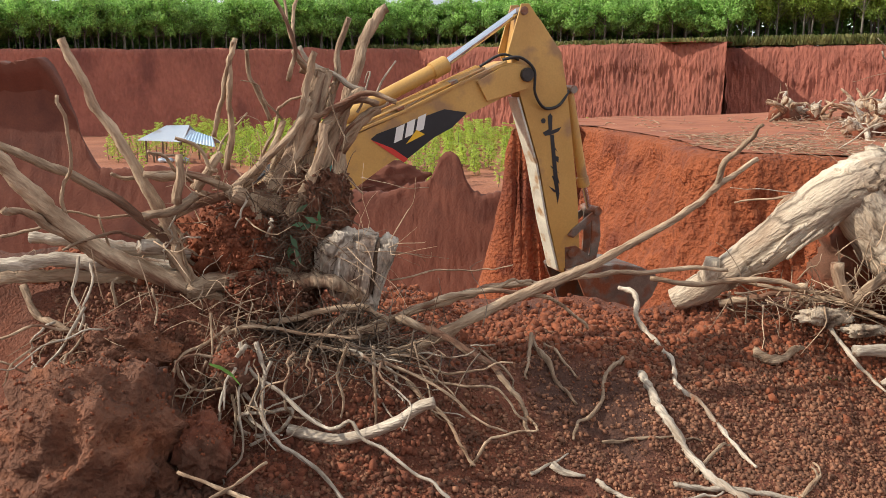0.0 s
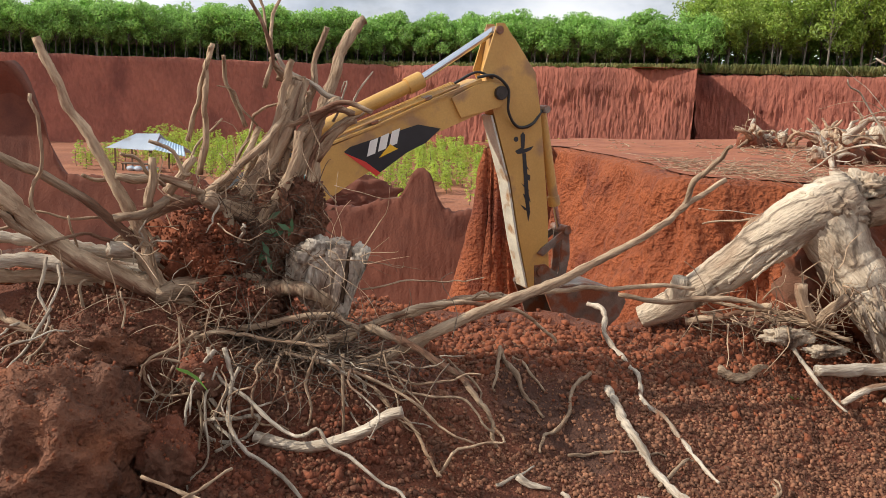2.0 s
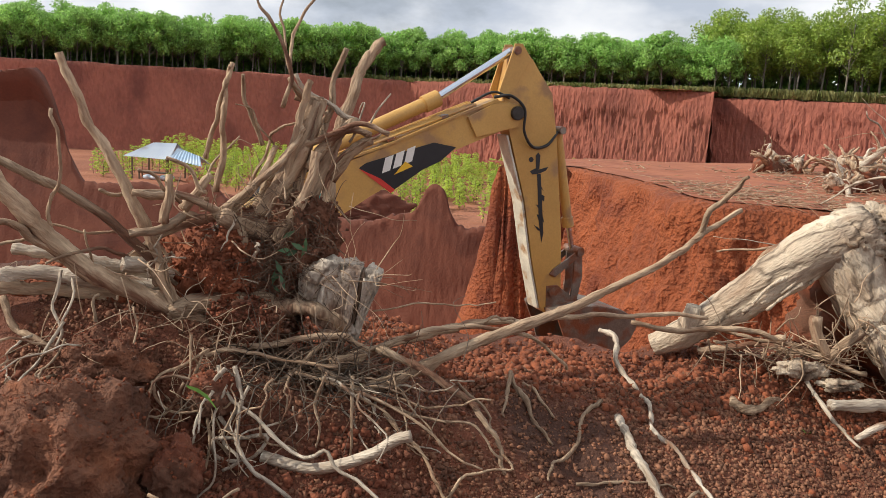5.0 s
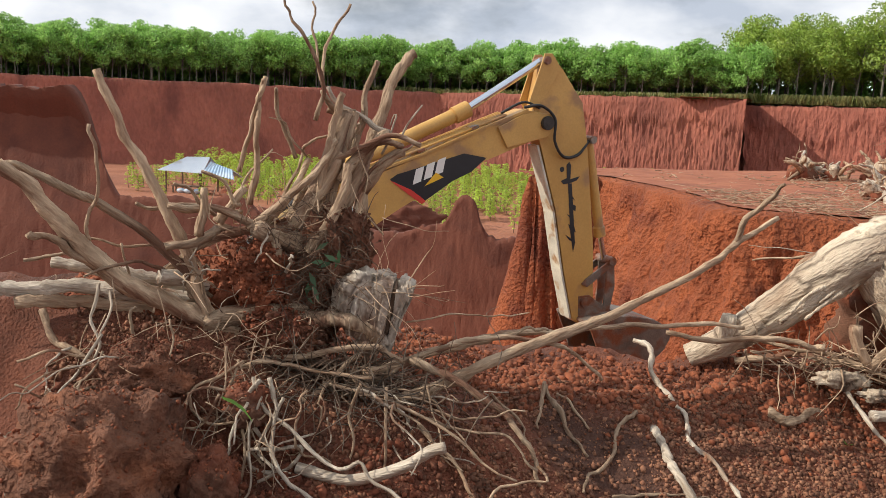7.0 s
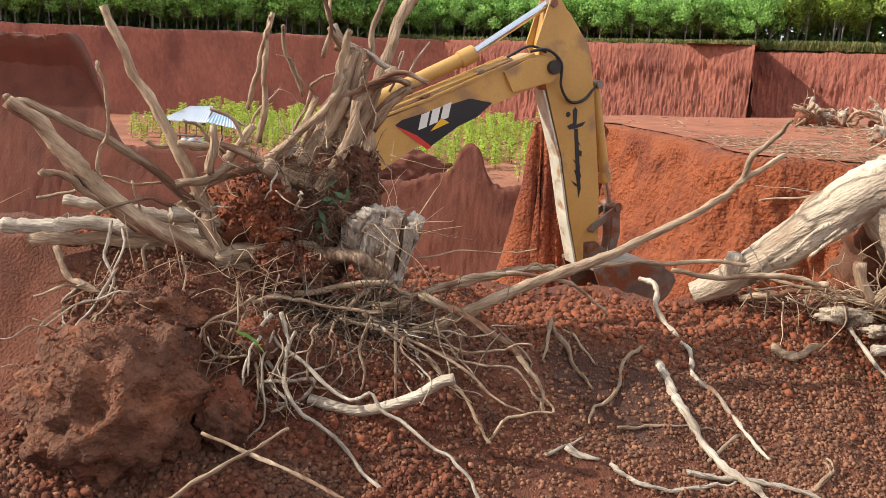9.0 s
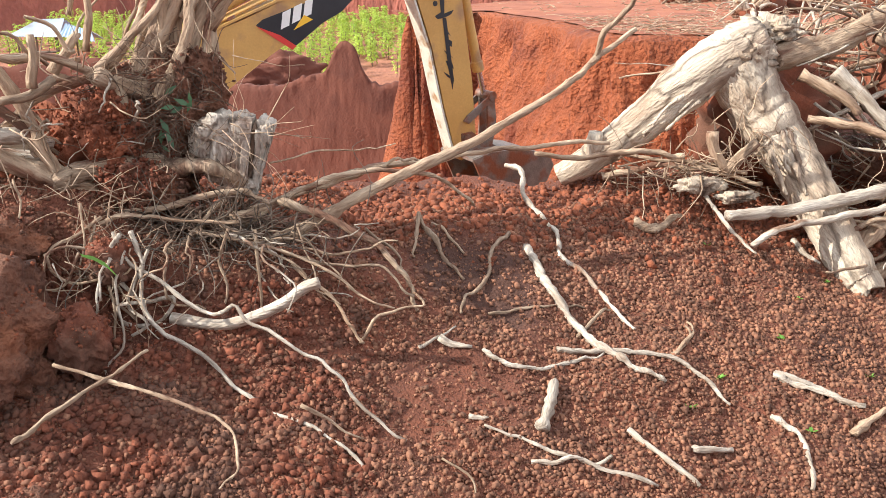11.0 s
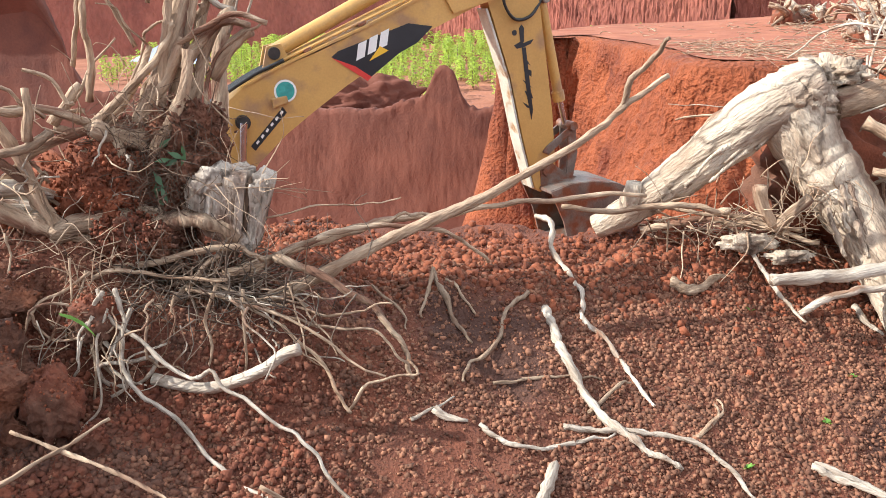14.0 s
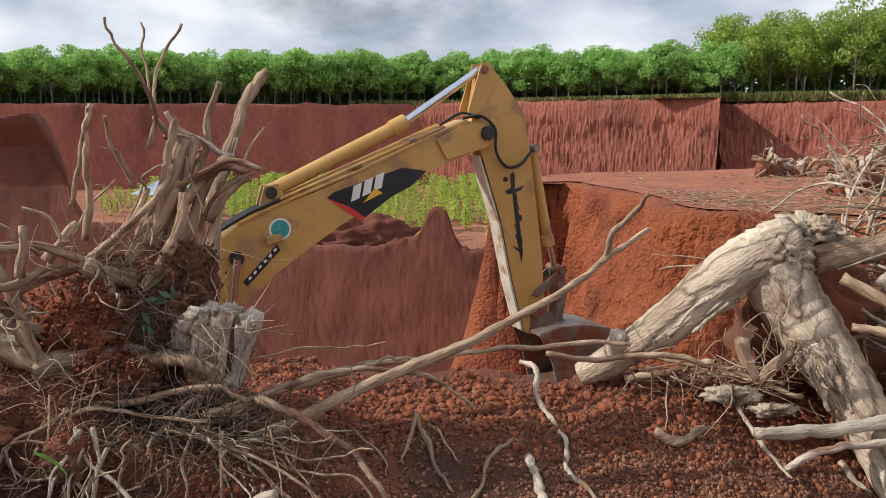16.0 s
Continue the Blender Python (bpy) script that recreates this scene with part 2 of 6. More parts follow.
def part(name, bm, material, parent, label="", smooth=False):
    me = bpy.data.meshes.new(name)
    bmesh.ops.recalc_face_normals(bm, faces=bm.faces)
    bm.to_mesh(me)
    bm.free()
    me.materials.append(material)
    if smooth:
        me.shade_smooth()
    ob = new(name, me)
    ob.parent = parent
    if label:
        ob["label"] = label
    return ob


def fractal(x, y, z=0.0, octaves=5, h=0.9):
    return noise.fractal(Vector((x, y, z)), h, 2.1, octaves)


def grid_mesh(rows_n, cols_n, fn):
    """Vertices fn(i, j) on a grid and its quads."""
    verts = [fn(i, j) for i in range(rows_n) for j in range(cols_n)]
    faces = [(i * cols_n + j, i * cols_n + j + 1, (i + 1) * cols_n + j + 1, (i + 1) * cols_n + j)
             for i in range(rows_n - 1) for j in range(cols_n - 1)]
    return verts, faces


def spline(points, n):
    """n points on a smooth line through the way points."""
    p = np.array(points, float)
    p = np.vstack([2 * p[0] - p[1], p, 2 * p[-1] - p[-2]])
    m = len(p) - 3
    out = []
    for s in np.linspace(0, m - 1e-6, n):
        i = int(s)
        f = s - i
        a, b, c, d = p[i:i + 4]
        out.append(0.5 * (2 * b + (c - a) * f + (2 * a - 5 * b + 4 * c - d) * f * f + (3 * b - a - 3 * c + d) * f ** 3))
    return np.array(out)


def tube_data(points, r0, r1, sides=7, wobble=0.0, lumps=0.15, seed=0, step=0.06, taper=1.0, ridge=0.0, ridge_f=3.0):
    """Vertices and faces of a bent, uneven, closed tube through the way points, r0 thick at its start, r1 at its end."""
    rng = np.random.RandomState(seed)
    p = np.array(points, float)
    length = np.linalg.norm(np.diff(p, axis=0), axis=1).sum()
    n = int(max(6, min(60, length / step)))
    c = spline(p, n)
    if wobble:
        w = rng.normal(size=(n, 3))
        for _ in range(2):
            w[1:-1] = (w[:-2] + 2 * w[1:-1] + w[2:]) / 4
        w *= np.minimum(1, np.linspace(0, 4, n))[:, None]
        c = c + w * wobble
    tan = np.gradient(c, axis=0)
    tan /= np.linalg.norm(tan, axis=1)[:, None] + 1e-9
    up = np.array([0.31, 0.22, 0.92])
    verts, faces = [], []
    ang = np.linspace(0, 2 * np.pi, sides, endpoint=False)
    shape = 1 + 0.12 * rng.normal(size=sides)
    s = np.cross(tan[0], up)
    if np.linalg.norm(s) < 0.1:
        s = np.cross(tan[0], [1.0, 0, 0])
    for k in range(n):
        s = s - tan[k] * (s @ tan[k])
        s /= np.linalg.norm(s)
        q = np.cross(s, tan[k])
        f = (k / (n - 1)) ** taper
        r = (r0 + (r1 - r0) * f) * (1 + lumps * rng.normal() * 0.5)
        for a, h in zip(ang, shape):
            if ridge:
                g = noise.noise(Vector((math.cos(a) * ridge_f, math.sin(a) * ridge_f, seed * 1.7 + k * step * 2.0)))
                g2 = noise.noise(Vector((math.cos(a) * ridge_f * 2.7, math.sin(a) * ridge_f * 2.7, seed * 2.3 + k * step * 4.0)))
                h = 1 + ridge * (0.5 - 1.6 * abs(g) - 0.7 * abs(g2)) + 0.5 * (h - 1) * (sides < 16)
            verts.append(c[k] + (s * np.cos(a) + q * np.sin(a)) * r * h)
    for k in range(n - 1):
        for j in range(sides):
            j2 = (j + 1) % sides
            faces.append((k * sides + j, k * sides + j2, (k + 1) * sides + j2, (k + 1) * sides + j))
    faces.append(tuple(range(sides))[::-1])
    faces.append(tuple((n - 1) * sides + j for j in range(sides)))
    return verts, faces


def aligned(name, data, axis_from, axis_to, material, parent=None, label="", smooth=True):
    """A mesh whose own z runs along its length, so that its grain does too."""
    v, f = data
    o = Vector(axis_from)
    q = (Vector(axis_to) - o).to_track_quat("Z", "Y")
    m = Matrix.Translation(o) @ q.to_matrix().to_4x4()
    back = np.array(m.inverted())
    v = np.array([tuple(p) for p in v], float) @ back[:3, :3].T + back[:3, 3]
    ob = mesh_object(name, v.tolist(), f, material, parent, label, smooth)
    ob.matrix_basis = m
    return ob


def tube(name, points, r0, r1, material, parent=None, label="", **more):
    v, f = tube_data(points, r0, r1, **more)
    return mesh_object(name, v, f, material, parent, label)


class Heap:
    """Many small pieces joined into one mesh."""

    def __init__(self):
        self.v, self.f = [], []

    def add(self, verts, faces):
        o = len(self.v)
        self.v.extend(verts)
        self.f.extend([tuple(i + o for i in f) for f in faces])

    def make(self, name, material, parent=None, label="", smooth=True):
        return mesh_object(name, self.v, self.f, material, parent, label, smooth)


def thing(name, at, label, category, group=""):
    ob = new(name)
    ob.location = at
    ob.empty_display_size = 0.2
    return tagged(ob, label, category, group)


# ---- the ground ----
def smooth01(a, b, x):
    f = min(1.0, max(0.0, (x - a) / (b - a)))
    return f * f * (3 - 2 * f)


def bank_height(x, y):
    """The loose earth bank before the camera: a trough at the feet, a slope up to a crest, and the drop into the pit."""
    slope = -0.66 + 0.40 * (y - 4.24) - 0.13 * (x - 1.05)
    slope += 0.42 * smooth01(0.5, -0.35, x) * smooth01(4.1, 5.0, y)
    slope = min(slope, 0.02 + 0.06 * math.sin(1.7 * x) - 0.24 * smooth01(-0.4, 0.3, x) * smooth01(2.2, 1.5, x) - 0.05 * max(0.0, x - 1.0) + 0.35 * smooth01(-0.6, -1.6, x) + (0.03 if x > 0 else 0.0) * (y - 6))
    near = -1.35 + 0.75 * max(0.0, 2.6 - y)
    z = max(slope, min(near, 0.0)) if y < 3.6 else slope
    crest = 6.45 + 0.25 * math.sin(1.3 * x + 0.5) - 0.75 * smooth01(-0.3, -2.0, x) + 2.2 * smooth01(2.2, 4.5, x) + 4.0 * smooth01(4.5, 9, x)
    if y > crest:
        z -= (y - crest) * 1.25
    if x > 3.1 and y < 6.5:
        z -= 1.3 * smooth01(4.15, 4.9, x) * smooth01(6.3, 5.2, y)
    return max(z, -6.2)


def bank_surface(x, y):
    rough = 0.055 * fractal(2.2 * x, 2.2 * y, 1.0) + 0.016 * fractal(9 * x, 9 * y, 3.0, 4)
    return bank_height(x, y) + rough


def make_bank():
    xs = np.concatenate([np.linspace(-14, -3.2, 40)[:-1], np.linspace(-3.2, 5.2, 230)[:-1], np.linspace(5.2, 16, 40)])
    ys = np.concatenate([np.linspace(-12, 2.4, 30)[:-1], np.linspace(2.4, 7.0, 140)[:-1], np.linspace(7.0, 14.5, 50)])
    v, f = grid_mesh(len(ys), len(xs), lambda i, j: (xs[j], ys[i], bank_surface(xs[j], ys[i])))
    return tagged(mesh_object("ground_bank", v, f, SOIL), "loose dark red laterite bank strewn with gravel and twigs", "earth bank", kind="structure")


make_bank()


def make_field():
    """The mined-out floor with its furrows, and the pit sunk in it, out to the horizon."""
    xs = np.concatenate([[-900, -400, -200, -120], np.linspace(-80, -30, 26)[:-1], np.linspace(-30, 30, 150)[:-1], np.linspace(30, 80, 26), [120, 200, 400, 900]])
    ys = np.concatenate([[-900, -300, -100, -30], np.linspace(-10, 40, 45)[:-1], np.linspace(40, 110, 210), [150, 300, 900]])

    def at(i, j):
        x, y = xs[j], ys[i]
        pit = smooth01(49, 46, y) * smooth01(-60, -50, x) * smooth01(60, 50, x)
        z = -5.05 + 0.12 * fractal(0.12 * x, 0.12 * y)
        if y > 46:
            z += 0.11 * math.sin(2 * math.pi * (y + 0.15 * x) / 1.15) * smooth01(46, 50, y)
        deep = -5.7 - 5.0 * smooth01(20, 26, y)
        return (x, y, z * (1 - pit) + deep * pit)

    v, f = grid_mesh(len(ys), len(xs), at)
    return tagged(mesh_object("ground", v, f, FIELD_EARTH), "flat red earth field in low furrows around a dug pit", "ground", kind="structure")


make_field()


def earth_wall(name, plan, rim, section, material, label, n_along, relief, kind="structure", category="earth cliff", by_x=False, batter=None):
    """A wall of earth along a line in plan. rim(s) is its top at s from 0 to 1; section lists how far out and how far
    down (0 rim to 1 foot) the profile goes; relief(s, f, x, z) pushes the face out."""
    line = spline([(x, y, 0) for x, y in plan], n_along)
    tan = np.gradient(line, axis=0)
    tan /= np.linalg.norm(tan, axis=1)[:, None]

    def at(i, j):
        out, down, foot = section[i]
        s = j / (n_along - 1)
        nx, ny = tan[j][1], -tan[j][0]
        top = rim(line[j][0] if by_x else s)
        z = top + (foot - top) * down
        push = relief(s, down, j, z) if out > -0.5 else 0.0
        if batter and out >= 0:
            out = batter * (-3.0 - z)
        return (line[j][0] + nx * (out + push), line[j][1] + ny * (out + push), z)

    v, f = grid_mesh(len(section), n_along, at)
    return tagged(mesh_object(name, v, f, material), label, category, kind=kind)


def face_section(foot, lean, rows_n, back=30.0, back_down=0.0, top_steps=6):
    """A flat top, a rounded rim and a face that leans out by lean metres to its foot."""
    s = [(-back * (1 - k / top_steps) ** 2 - 0.6, back_down, foot) for k in range(top_steps + 1)]
    s += [(-0.25, 0.002, foot), (0.0, 0.012, foot)]
    s += [(lean * (k / rows_n) ** 1.15, 0.03 + 0.97 * k / rows_n, foot) for k in range(1, rows_n + 1)]
    return s


def flutes(size, depth, seed, crust=0.0):
    """Erosion grooves of uneven length under a harder crust that stands proud of them."""
    def relief(s, down, j, z):
        u = j * size + 0.35 * fractal(j * size * 0.3, z * 0.5, seed + 2, 3)
        g = abs(fractal(u * 1.1, z * 0.42 + seed, seed, 4)) + 0.35 * fractal(u * 0.13, z * 0.12, seed + 5, 4) + 0.22 * fractal(u * 0.6, z * 1.5, seed + 9, 4)
        ledge = 0.26 + 0.22 * fractal(u * 0.10, 0.0, seed + 12, 3)
        return depth * g * (0.25 + 0.75 * smooth01(0.0, 0.3, down)) + crust * smooth01(ledge + 0.05, ledge - 0.02, down)
    return relief


# far cliff: a long shaded stretch, a lit stretch beyond its bend, and a last one past a notch
earth_wall("cliff_far_shaded", [(-110, 70), (-75, 84), (-40, 96), (-3.4, 107)], lambda s: 3.6 + 1.2 * s + 0.25 * fractal(s * 30, 0, 2), face_section(-5.2, 2.2, 22, 400),
           CLIFF_EARTH, "tall smooth dark red earth cliff in shade", 320, flutes(0.12, 0.12, 1.0))
earth_wall("cliff_far_lit", [(-4.2, 107.5), (8, 101.5), (18, 97.0), (29.3, 92.0)], lambda s: 4.9 + 0.35 * s + 0.18 * fractal(s * 18, 0, 7), face_section(-5.2, 1.6, 26, 400),
           CLIFF_EARTH, "sunlit red earth cliff scored by vertical erosion grooves", 420, flutes(0.26, 0.36, 9.0, 0.25))
earth_wall("cliff_far_notch", [(29.0, 91.8), (29.6, 94.5), (30.4, 98.5)], lambda s: 5.2 - 0.3 * s, face_section(-5.2, 0.8, 16, 6),
           CLIFF_EARTH, "shaded notch face between two red earth cliffs", 30, flutes(0.2, 0.4, 4.0))
earth_wall("cliff_far_end", [(29.8, 98.6), (40, 93.5), (52, 87.5), (70, 79), (110, 62)], lambda s: 4.8 + 0.5 * s + 0.2 * fractal(s * 25, 0, 3), face_section(-5.2, 1.8, 26, 400),
           CLIFF_EARTH, "sunlit red earth cliff with grooves and a grassy rim", 420, flutes(0.28, 0.38, 14.0, 0.25))


def pit_rim(x):
    z = -4.45 + 0.22 * fractal(x * 0.8, 0, 3) + 0.08 * fractal(x * 4, 0, 6)
    z += 1.15 * smooth01(-8, -14, x)
    z += 5.6 * smooth01(-18.6, -21.6, x) ** 0.8
    z += 2.1 * math.exp(-abs((x - 0.1) / 0.85) ** 3) + 0.5 * math.exp(-((x + 1.6) / 1.0) ** 2)
    z += 0.55 * math.exp(-((x + 12.3) / 0.9) ** 2)
    return z


def tooth_marks(s, down, j, z):
    """Slanting scratches of the bucket's teeth in a smooth face, crumbled near the rim."""
    u = j * 0.1
    v = 1.1 * (u + 0.95 * z + 0.05 * (z + 7) ** 2) + 0.35 * fractal(u * 0.2, z * 0.25, 8, 3)
    groove = max(0.0, 1.0 - 5.0 * abs(v - math.floor(v) - 0.5))
    here = smooth01(-0.15, 0.25, fractal(u * 0.35, z * 0.30, 5, 3))
    g = 0.16 * fractal(u * 0.22, z * 0.25, 6) + 0.03 * fractal(u * 3, z * 3, 4) - 0.07 * groove * here
    return g * (0.3 + 0.7 * smooth01(0, 0.2, down)) + 0.10 * fractal(u * 2.0, z * 2.0, 12, 4) * smooth01(0.14, 0.0, down)


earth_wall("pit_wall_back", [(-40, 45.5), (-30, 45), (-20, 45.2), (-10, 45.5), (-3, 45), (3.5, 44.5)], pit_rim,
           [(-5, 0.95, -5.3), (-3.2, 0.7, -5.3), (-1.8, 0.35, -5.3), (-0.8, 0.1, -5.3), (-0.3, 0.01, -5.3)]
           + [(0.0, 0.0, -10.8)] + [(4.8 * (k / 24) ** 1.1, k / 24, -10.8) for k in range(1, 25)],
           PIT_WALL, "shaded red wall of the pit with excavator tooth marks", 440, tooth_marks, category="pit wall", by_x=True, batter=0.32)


PLATEAU_EDGE = [(7.5, 44), (4.6, 40), (2.75, 35.2), (2.95, 34.65), (3.8, 34.75), (4.7, 34.95), (5.35, 35.0), (5.75, 33.8), (6.5, 30.5), (6.9, 27.5), (6.8, 24.3), (7.6, 22.7), (10.0, 22.0), (13.5, 17), (15, 11)]


def plateau_relief(s, down, j, z):
    u = j * 0.13
    scraped = smooth01(0.48, 0.42, s)
    v = u * 0.55 + 0.5 * z
    g = (0.5 * fractal(u * 0.4, z * 0.30, 11) + 0.15 * fractal(u * 1.6, z * 1.7, 8, 6) + 0.12 * fractal(v * 1.6, z * 0.15, 21, 3)) * (1 - 0.8 * scraped)
    g += 0.24 * scraped * abs(math.sin(u * 1.5 + 0.9 * fractal(u * 0.4, z * 0.12, 3))) ** 0.6
    flare = (2.4 * scraped + 3.0 * smooth01(0.44, 0.55, s)) * down ** (2.6 - 1.4 * smooth01(0.44, 0.60, s))
    return g * (0.15 + 0.85 * smooth01(0.0, 0.10, down)) + flare


earth_wall("plateau_wall", PLATEAU_EDGE,
           lambda s: -0.44 + 0.05 * fractal(s * 60, 0, 5), face_section(-10.8, 0.7, 60, 2.0, 0.0, 3),
           CUT_WALL, "sunlit freshly cut orange-red face of the plateau", 440, plateau_relief, category="earth cliff")


def make_plateau_top():
    edge = spline([(x, y, 0) for x, y in PLATEAU_EDGE], 90)
    cols = 60
    far = [(60, 60 - 49 * k / 89) for k in range(90)]
    way = np.gradient(edge, axis=0)
    way /= np.linalg.norm(way, axis=1)[:, None]
    edge = edge + np.stack([-way[:, 1], way[:, 0], 0 * way[:, 0]], 1) * 0.55

    def at(i, j):
        f = (j / (cols - 1)) ** 1.6
        x = edge[i][0] + (far[i][0] - edge[i][0]) * f
        y = edge[i][1] + (far[i][1] - edge[i][1]) * f
        return (x, y, -0.405 + 0.03 * fractal(x * 0.5, y * 0.5, 2) + 0.25 * smooth01(12, 22, x))

    v, f = grid_mesh(90, cols, at)
    return tagged(mesh_object("ground_plateau", v, f, SOIL_PALE), "flat dry red earth plateau littered with twigs", "ground", kind="structure")


make_plateau_top()


# ---- excavator ----
EX_AT, EX_TURN, EX_FLOOR = Vector((1.276, 16.0, -5.7)), 23.0, -5.7


def prism(outline, half, bevel=0.02, middle=0.0):
    """A plate or box beam: an outline in length and height, drawn out to both sides, with worn edges."""
    bm = bmesh.new()
    a = [bm.verts.new((u, middle - half, z - EX_FLOOR)) for u, z in outline]
    b = [bm.verts.new((u, middle + half, z - EX_FLOOR)) for u, z in outline]
    n = len(outline)
    bm.faces.new(a)
    bm.faces.new(b[::-1])
    for i in range(n):
        bm.faces.new((a[i], a[(i + 1) % n], b[(i + 1) % n], b[i])[::-1])
    if bevel:
        bmesh.ops.bevel(bm, geom=list(bm.edges), offset=bevel, segments=2, affect="EDGES", profile=0.6)
    return bm


def rod(a, b, r, sides=20, bevel=0.0):
    """A round bar between two points (length, side, height)."""
    bm = bmesh.new()
    p, q = Vector((a[0], a[1], a[2] - EX_FLOOR)), Vector((b[0], b[1], b[2] - EX_FLOOR))
    m = Matrix.Translation((p + q) / 2) @ (q - p).to_track_quat("Z", "Y").to_matrix().to_4x4()
    bmesh.ops.create_cone(bm, cap_ends=True, segments=sides, radius1=r, radius2=r, depth=(q - p).length, matrix=m)
    if bevel:
        bmesh.ops.bevel(bm, geom=[e for e in bm.edges if len(e.link_faces) == 2 and e.calc_face_angle(0) > 1], offset=bevel, segments=2, affect="EDGES")
    return bm


def flat(outline, side):
    """A film stuck on a side plate."""
    bm = bmesh.new()
    a = [bm.verts.new((u, side - 0.003, z - EX_FLOOR)) for u, z in outline]
    b = [bm.verts.new((u, side, z - EX_FLOOR)) for u, z in outline]
    n = len(outline)
    bm.faces.new(a)
    bm.faces.new(b[::-1])
    for i in range(n):
        bm.faces.new((a[i], a[(i + 1) % n], b[(i + 1) % n], b[i])[::-1])
    return bm


def disc(u, z, r, n=28):
    return [(u + r * math.cos(2 * math.pi * k / n), z + r * math.sin(2 * math.pi * k / n)) for k in range(n)]


def local_hose(points, r, parent, name="hose"):
    return tube(name, [(u, v, z - EX_FLOOR) for u, v, z in points], r, r, RUBBER, parent, sides=8, lumps=0.0, step=0.05)


def make_excavator():
    ex = thing("excavator", EX_AT, "worn yellow hydraulic excavator digging in the pit, dusty", "excavator")
    ex.matrix_world = pose(EX_AT.x, EX_AT.y, EX_AT.z, 0, 0, EX_TURN)
    # boom: bent box beam
    boom = part("boom", prism([(0.10, 1.78), (-0.30, 1.83), (-0.55, 1.72), (-1.30, 1.42), (-2.28, 0.98), (-3.15, 0.62), (-3.75, 0.42), (-4.40, 0.12), (-5.00, -0.35), (-5.45, -1.05),
                               (-5.95, -2.75), (-5.80, -3.05), (-5.45, -2.95), (-4.75, -1.75), (-4.25, -1.10), (-3.75, -0.68), (-3.30, -0.36), (-2.70, 0.04), (-1.51, 0.74), (-0.62, 1.12), (0.02, 1.38), (0.16, 1.58)], 0.26, 0.018), YELLOW, ex,
                "worn mustard-yellow boom with scratches")
    part("boom_flange", prism([(-0.35, 1.86), (-1.30, 1.47), (-2.30, 1.02), (-3.75, 0.46), (-4.40, 0.16), (-4.42, 0.11), (-3.76, 0.415), (-2.30, 0.975), (-1.30, 1.425), (-0.35, 1.80)], 0.29, 0.006), YELLOW, boom)
    for v in (-0.30, 0.30):
        part("boom_tip_plate", prism([(0.16, 1.80), (-0.45, 1.76), (-0.95, 1.50), (-0.75, 1.15), (0.02, 1.36), (0.20, 1.55)], 0.025, 0.008, v), YELLOW, boom)
    part("boom_pin", rod((0.02, -0.40, 1.62), (0.02, 0.40, 1.62), 0.125, 24, 0.015), BLACK_STEEL, boom, "black boom pin boss")
    # lines along the boom's back
    for k in range(5):
        v = -0.20 + 0.09 * k
        part("hydraulic_pipe", rod((-0.75, v, 1.73 + 0.01 * k), (-3.70, v, 0.52), 0.022, 10), YELLOW, boom)
    for k in range(4):
        v = -0.22 + 0.11 * k
        local_hose([(-3.70, v, 0.52), (-4.30, v, 0.26), (-4.95, v, -0.18), (-5.45, v, -0.9)], 0.028, boom)
    for u, z in ((-1.35, 1.46), (-2.35, 1.02), (-3.30, 0.64)):
        part("pipe_clamp", prism([(u - 0.06, z - 0.03), (u + 0.06, z + 0.02), (u + 0.05, z + 0.075), (u - 0.07, z + 0.025)], 0.25, 0.008), STEEL, boom)
    for u in (-4.45,):
        part("cylinder_pin", rod((u, -0.37, -0.42), (u, 0.37, -0.42), 0.12, 20, 0.015), BLACK_STEEL, boom, "dark round pin boss")
    # logo film: plain shapes in its colours
    logo = part("logo_panel", flat([(-2.92, 0.53), (-2.80, 0.62), (-1.56, 1.02), (-1.12, 0.955), (-1.40, 0.70), (-1.75, 0.53), (-2.30, 0.14)], -0.264), DECAL_BLACK, boom, "black logo panel with white blocks and a yellow triangle")
    part("logo_edge", flat([(-2.92, 0.52), (-2.52, 0.36), (-2.24, 0.17), (-2.32, 0.11)], -0.268), DECAL_RED, logo)
    for k in range(3):
        u, z = -2.50 + 0.20 * k, 0.45 + 0.085 * k
        part("logo_block", flat([(u, z), (u + 0.15, z + 0.06), (u + 0.20, z + 0.33), (u + 0.05, z + 0.27)], -0.268), DECAL_WHITE, logo)
    part("logo_triangle", flat([(-2.28, 0.43), (-1.93, 0.59), (-2.08, 0.67)], -0.272), DECAL_YELLOW, logo)
    part("badge_ring", flat(disc(-3.72, 0.03, 0.185), -0.264), DECAL_WHITE, boom, "round white badge with a teal centre")
    part("badge_centre", flat(disc(-3.72, 0.03, 0.152), -0.268), DECAL_TEAL, boom)
    part("sticker_strip", flat([(-4.35, -0.82), (-4.28, -0.90), (-3.72, -0.32), (-3.78, -0.22)], -0.264), DECAL_BLACK, boom, "dark sticker strip with pale lettering bars")
    for k in range(6):
        u, z = -4.24 + 0.085 * k, -0.80 + 0.09 * k
        part("lettering_bar", flat([(u, z), (u + 0.04, z + 0.045), (u + 0.015, z + 0.075), (u - 0.025, z + 0.03)], -0.267), DECAL_WHITE, boom)
    part("work_lamp", prism([(-3.95, -0.22), (-3.70, -0.14), (-3.72, -0.04), (-3.97, -0.08)], 0.05, 0.01, -0.32), YELLOW, boom, "small yellow lamp bracket")
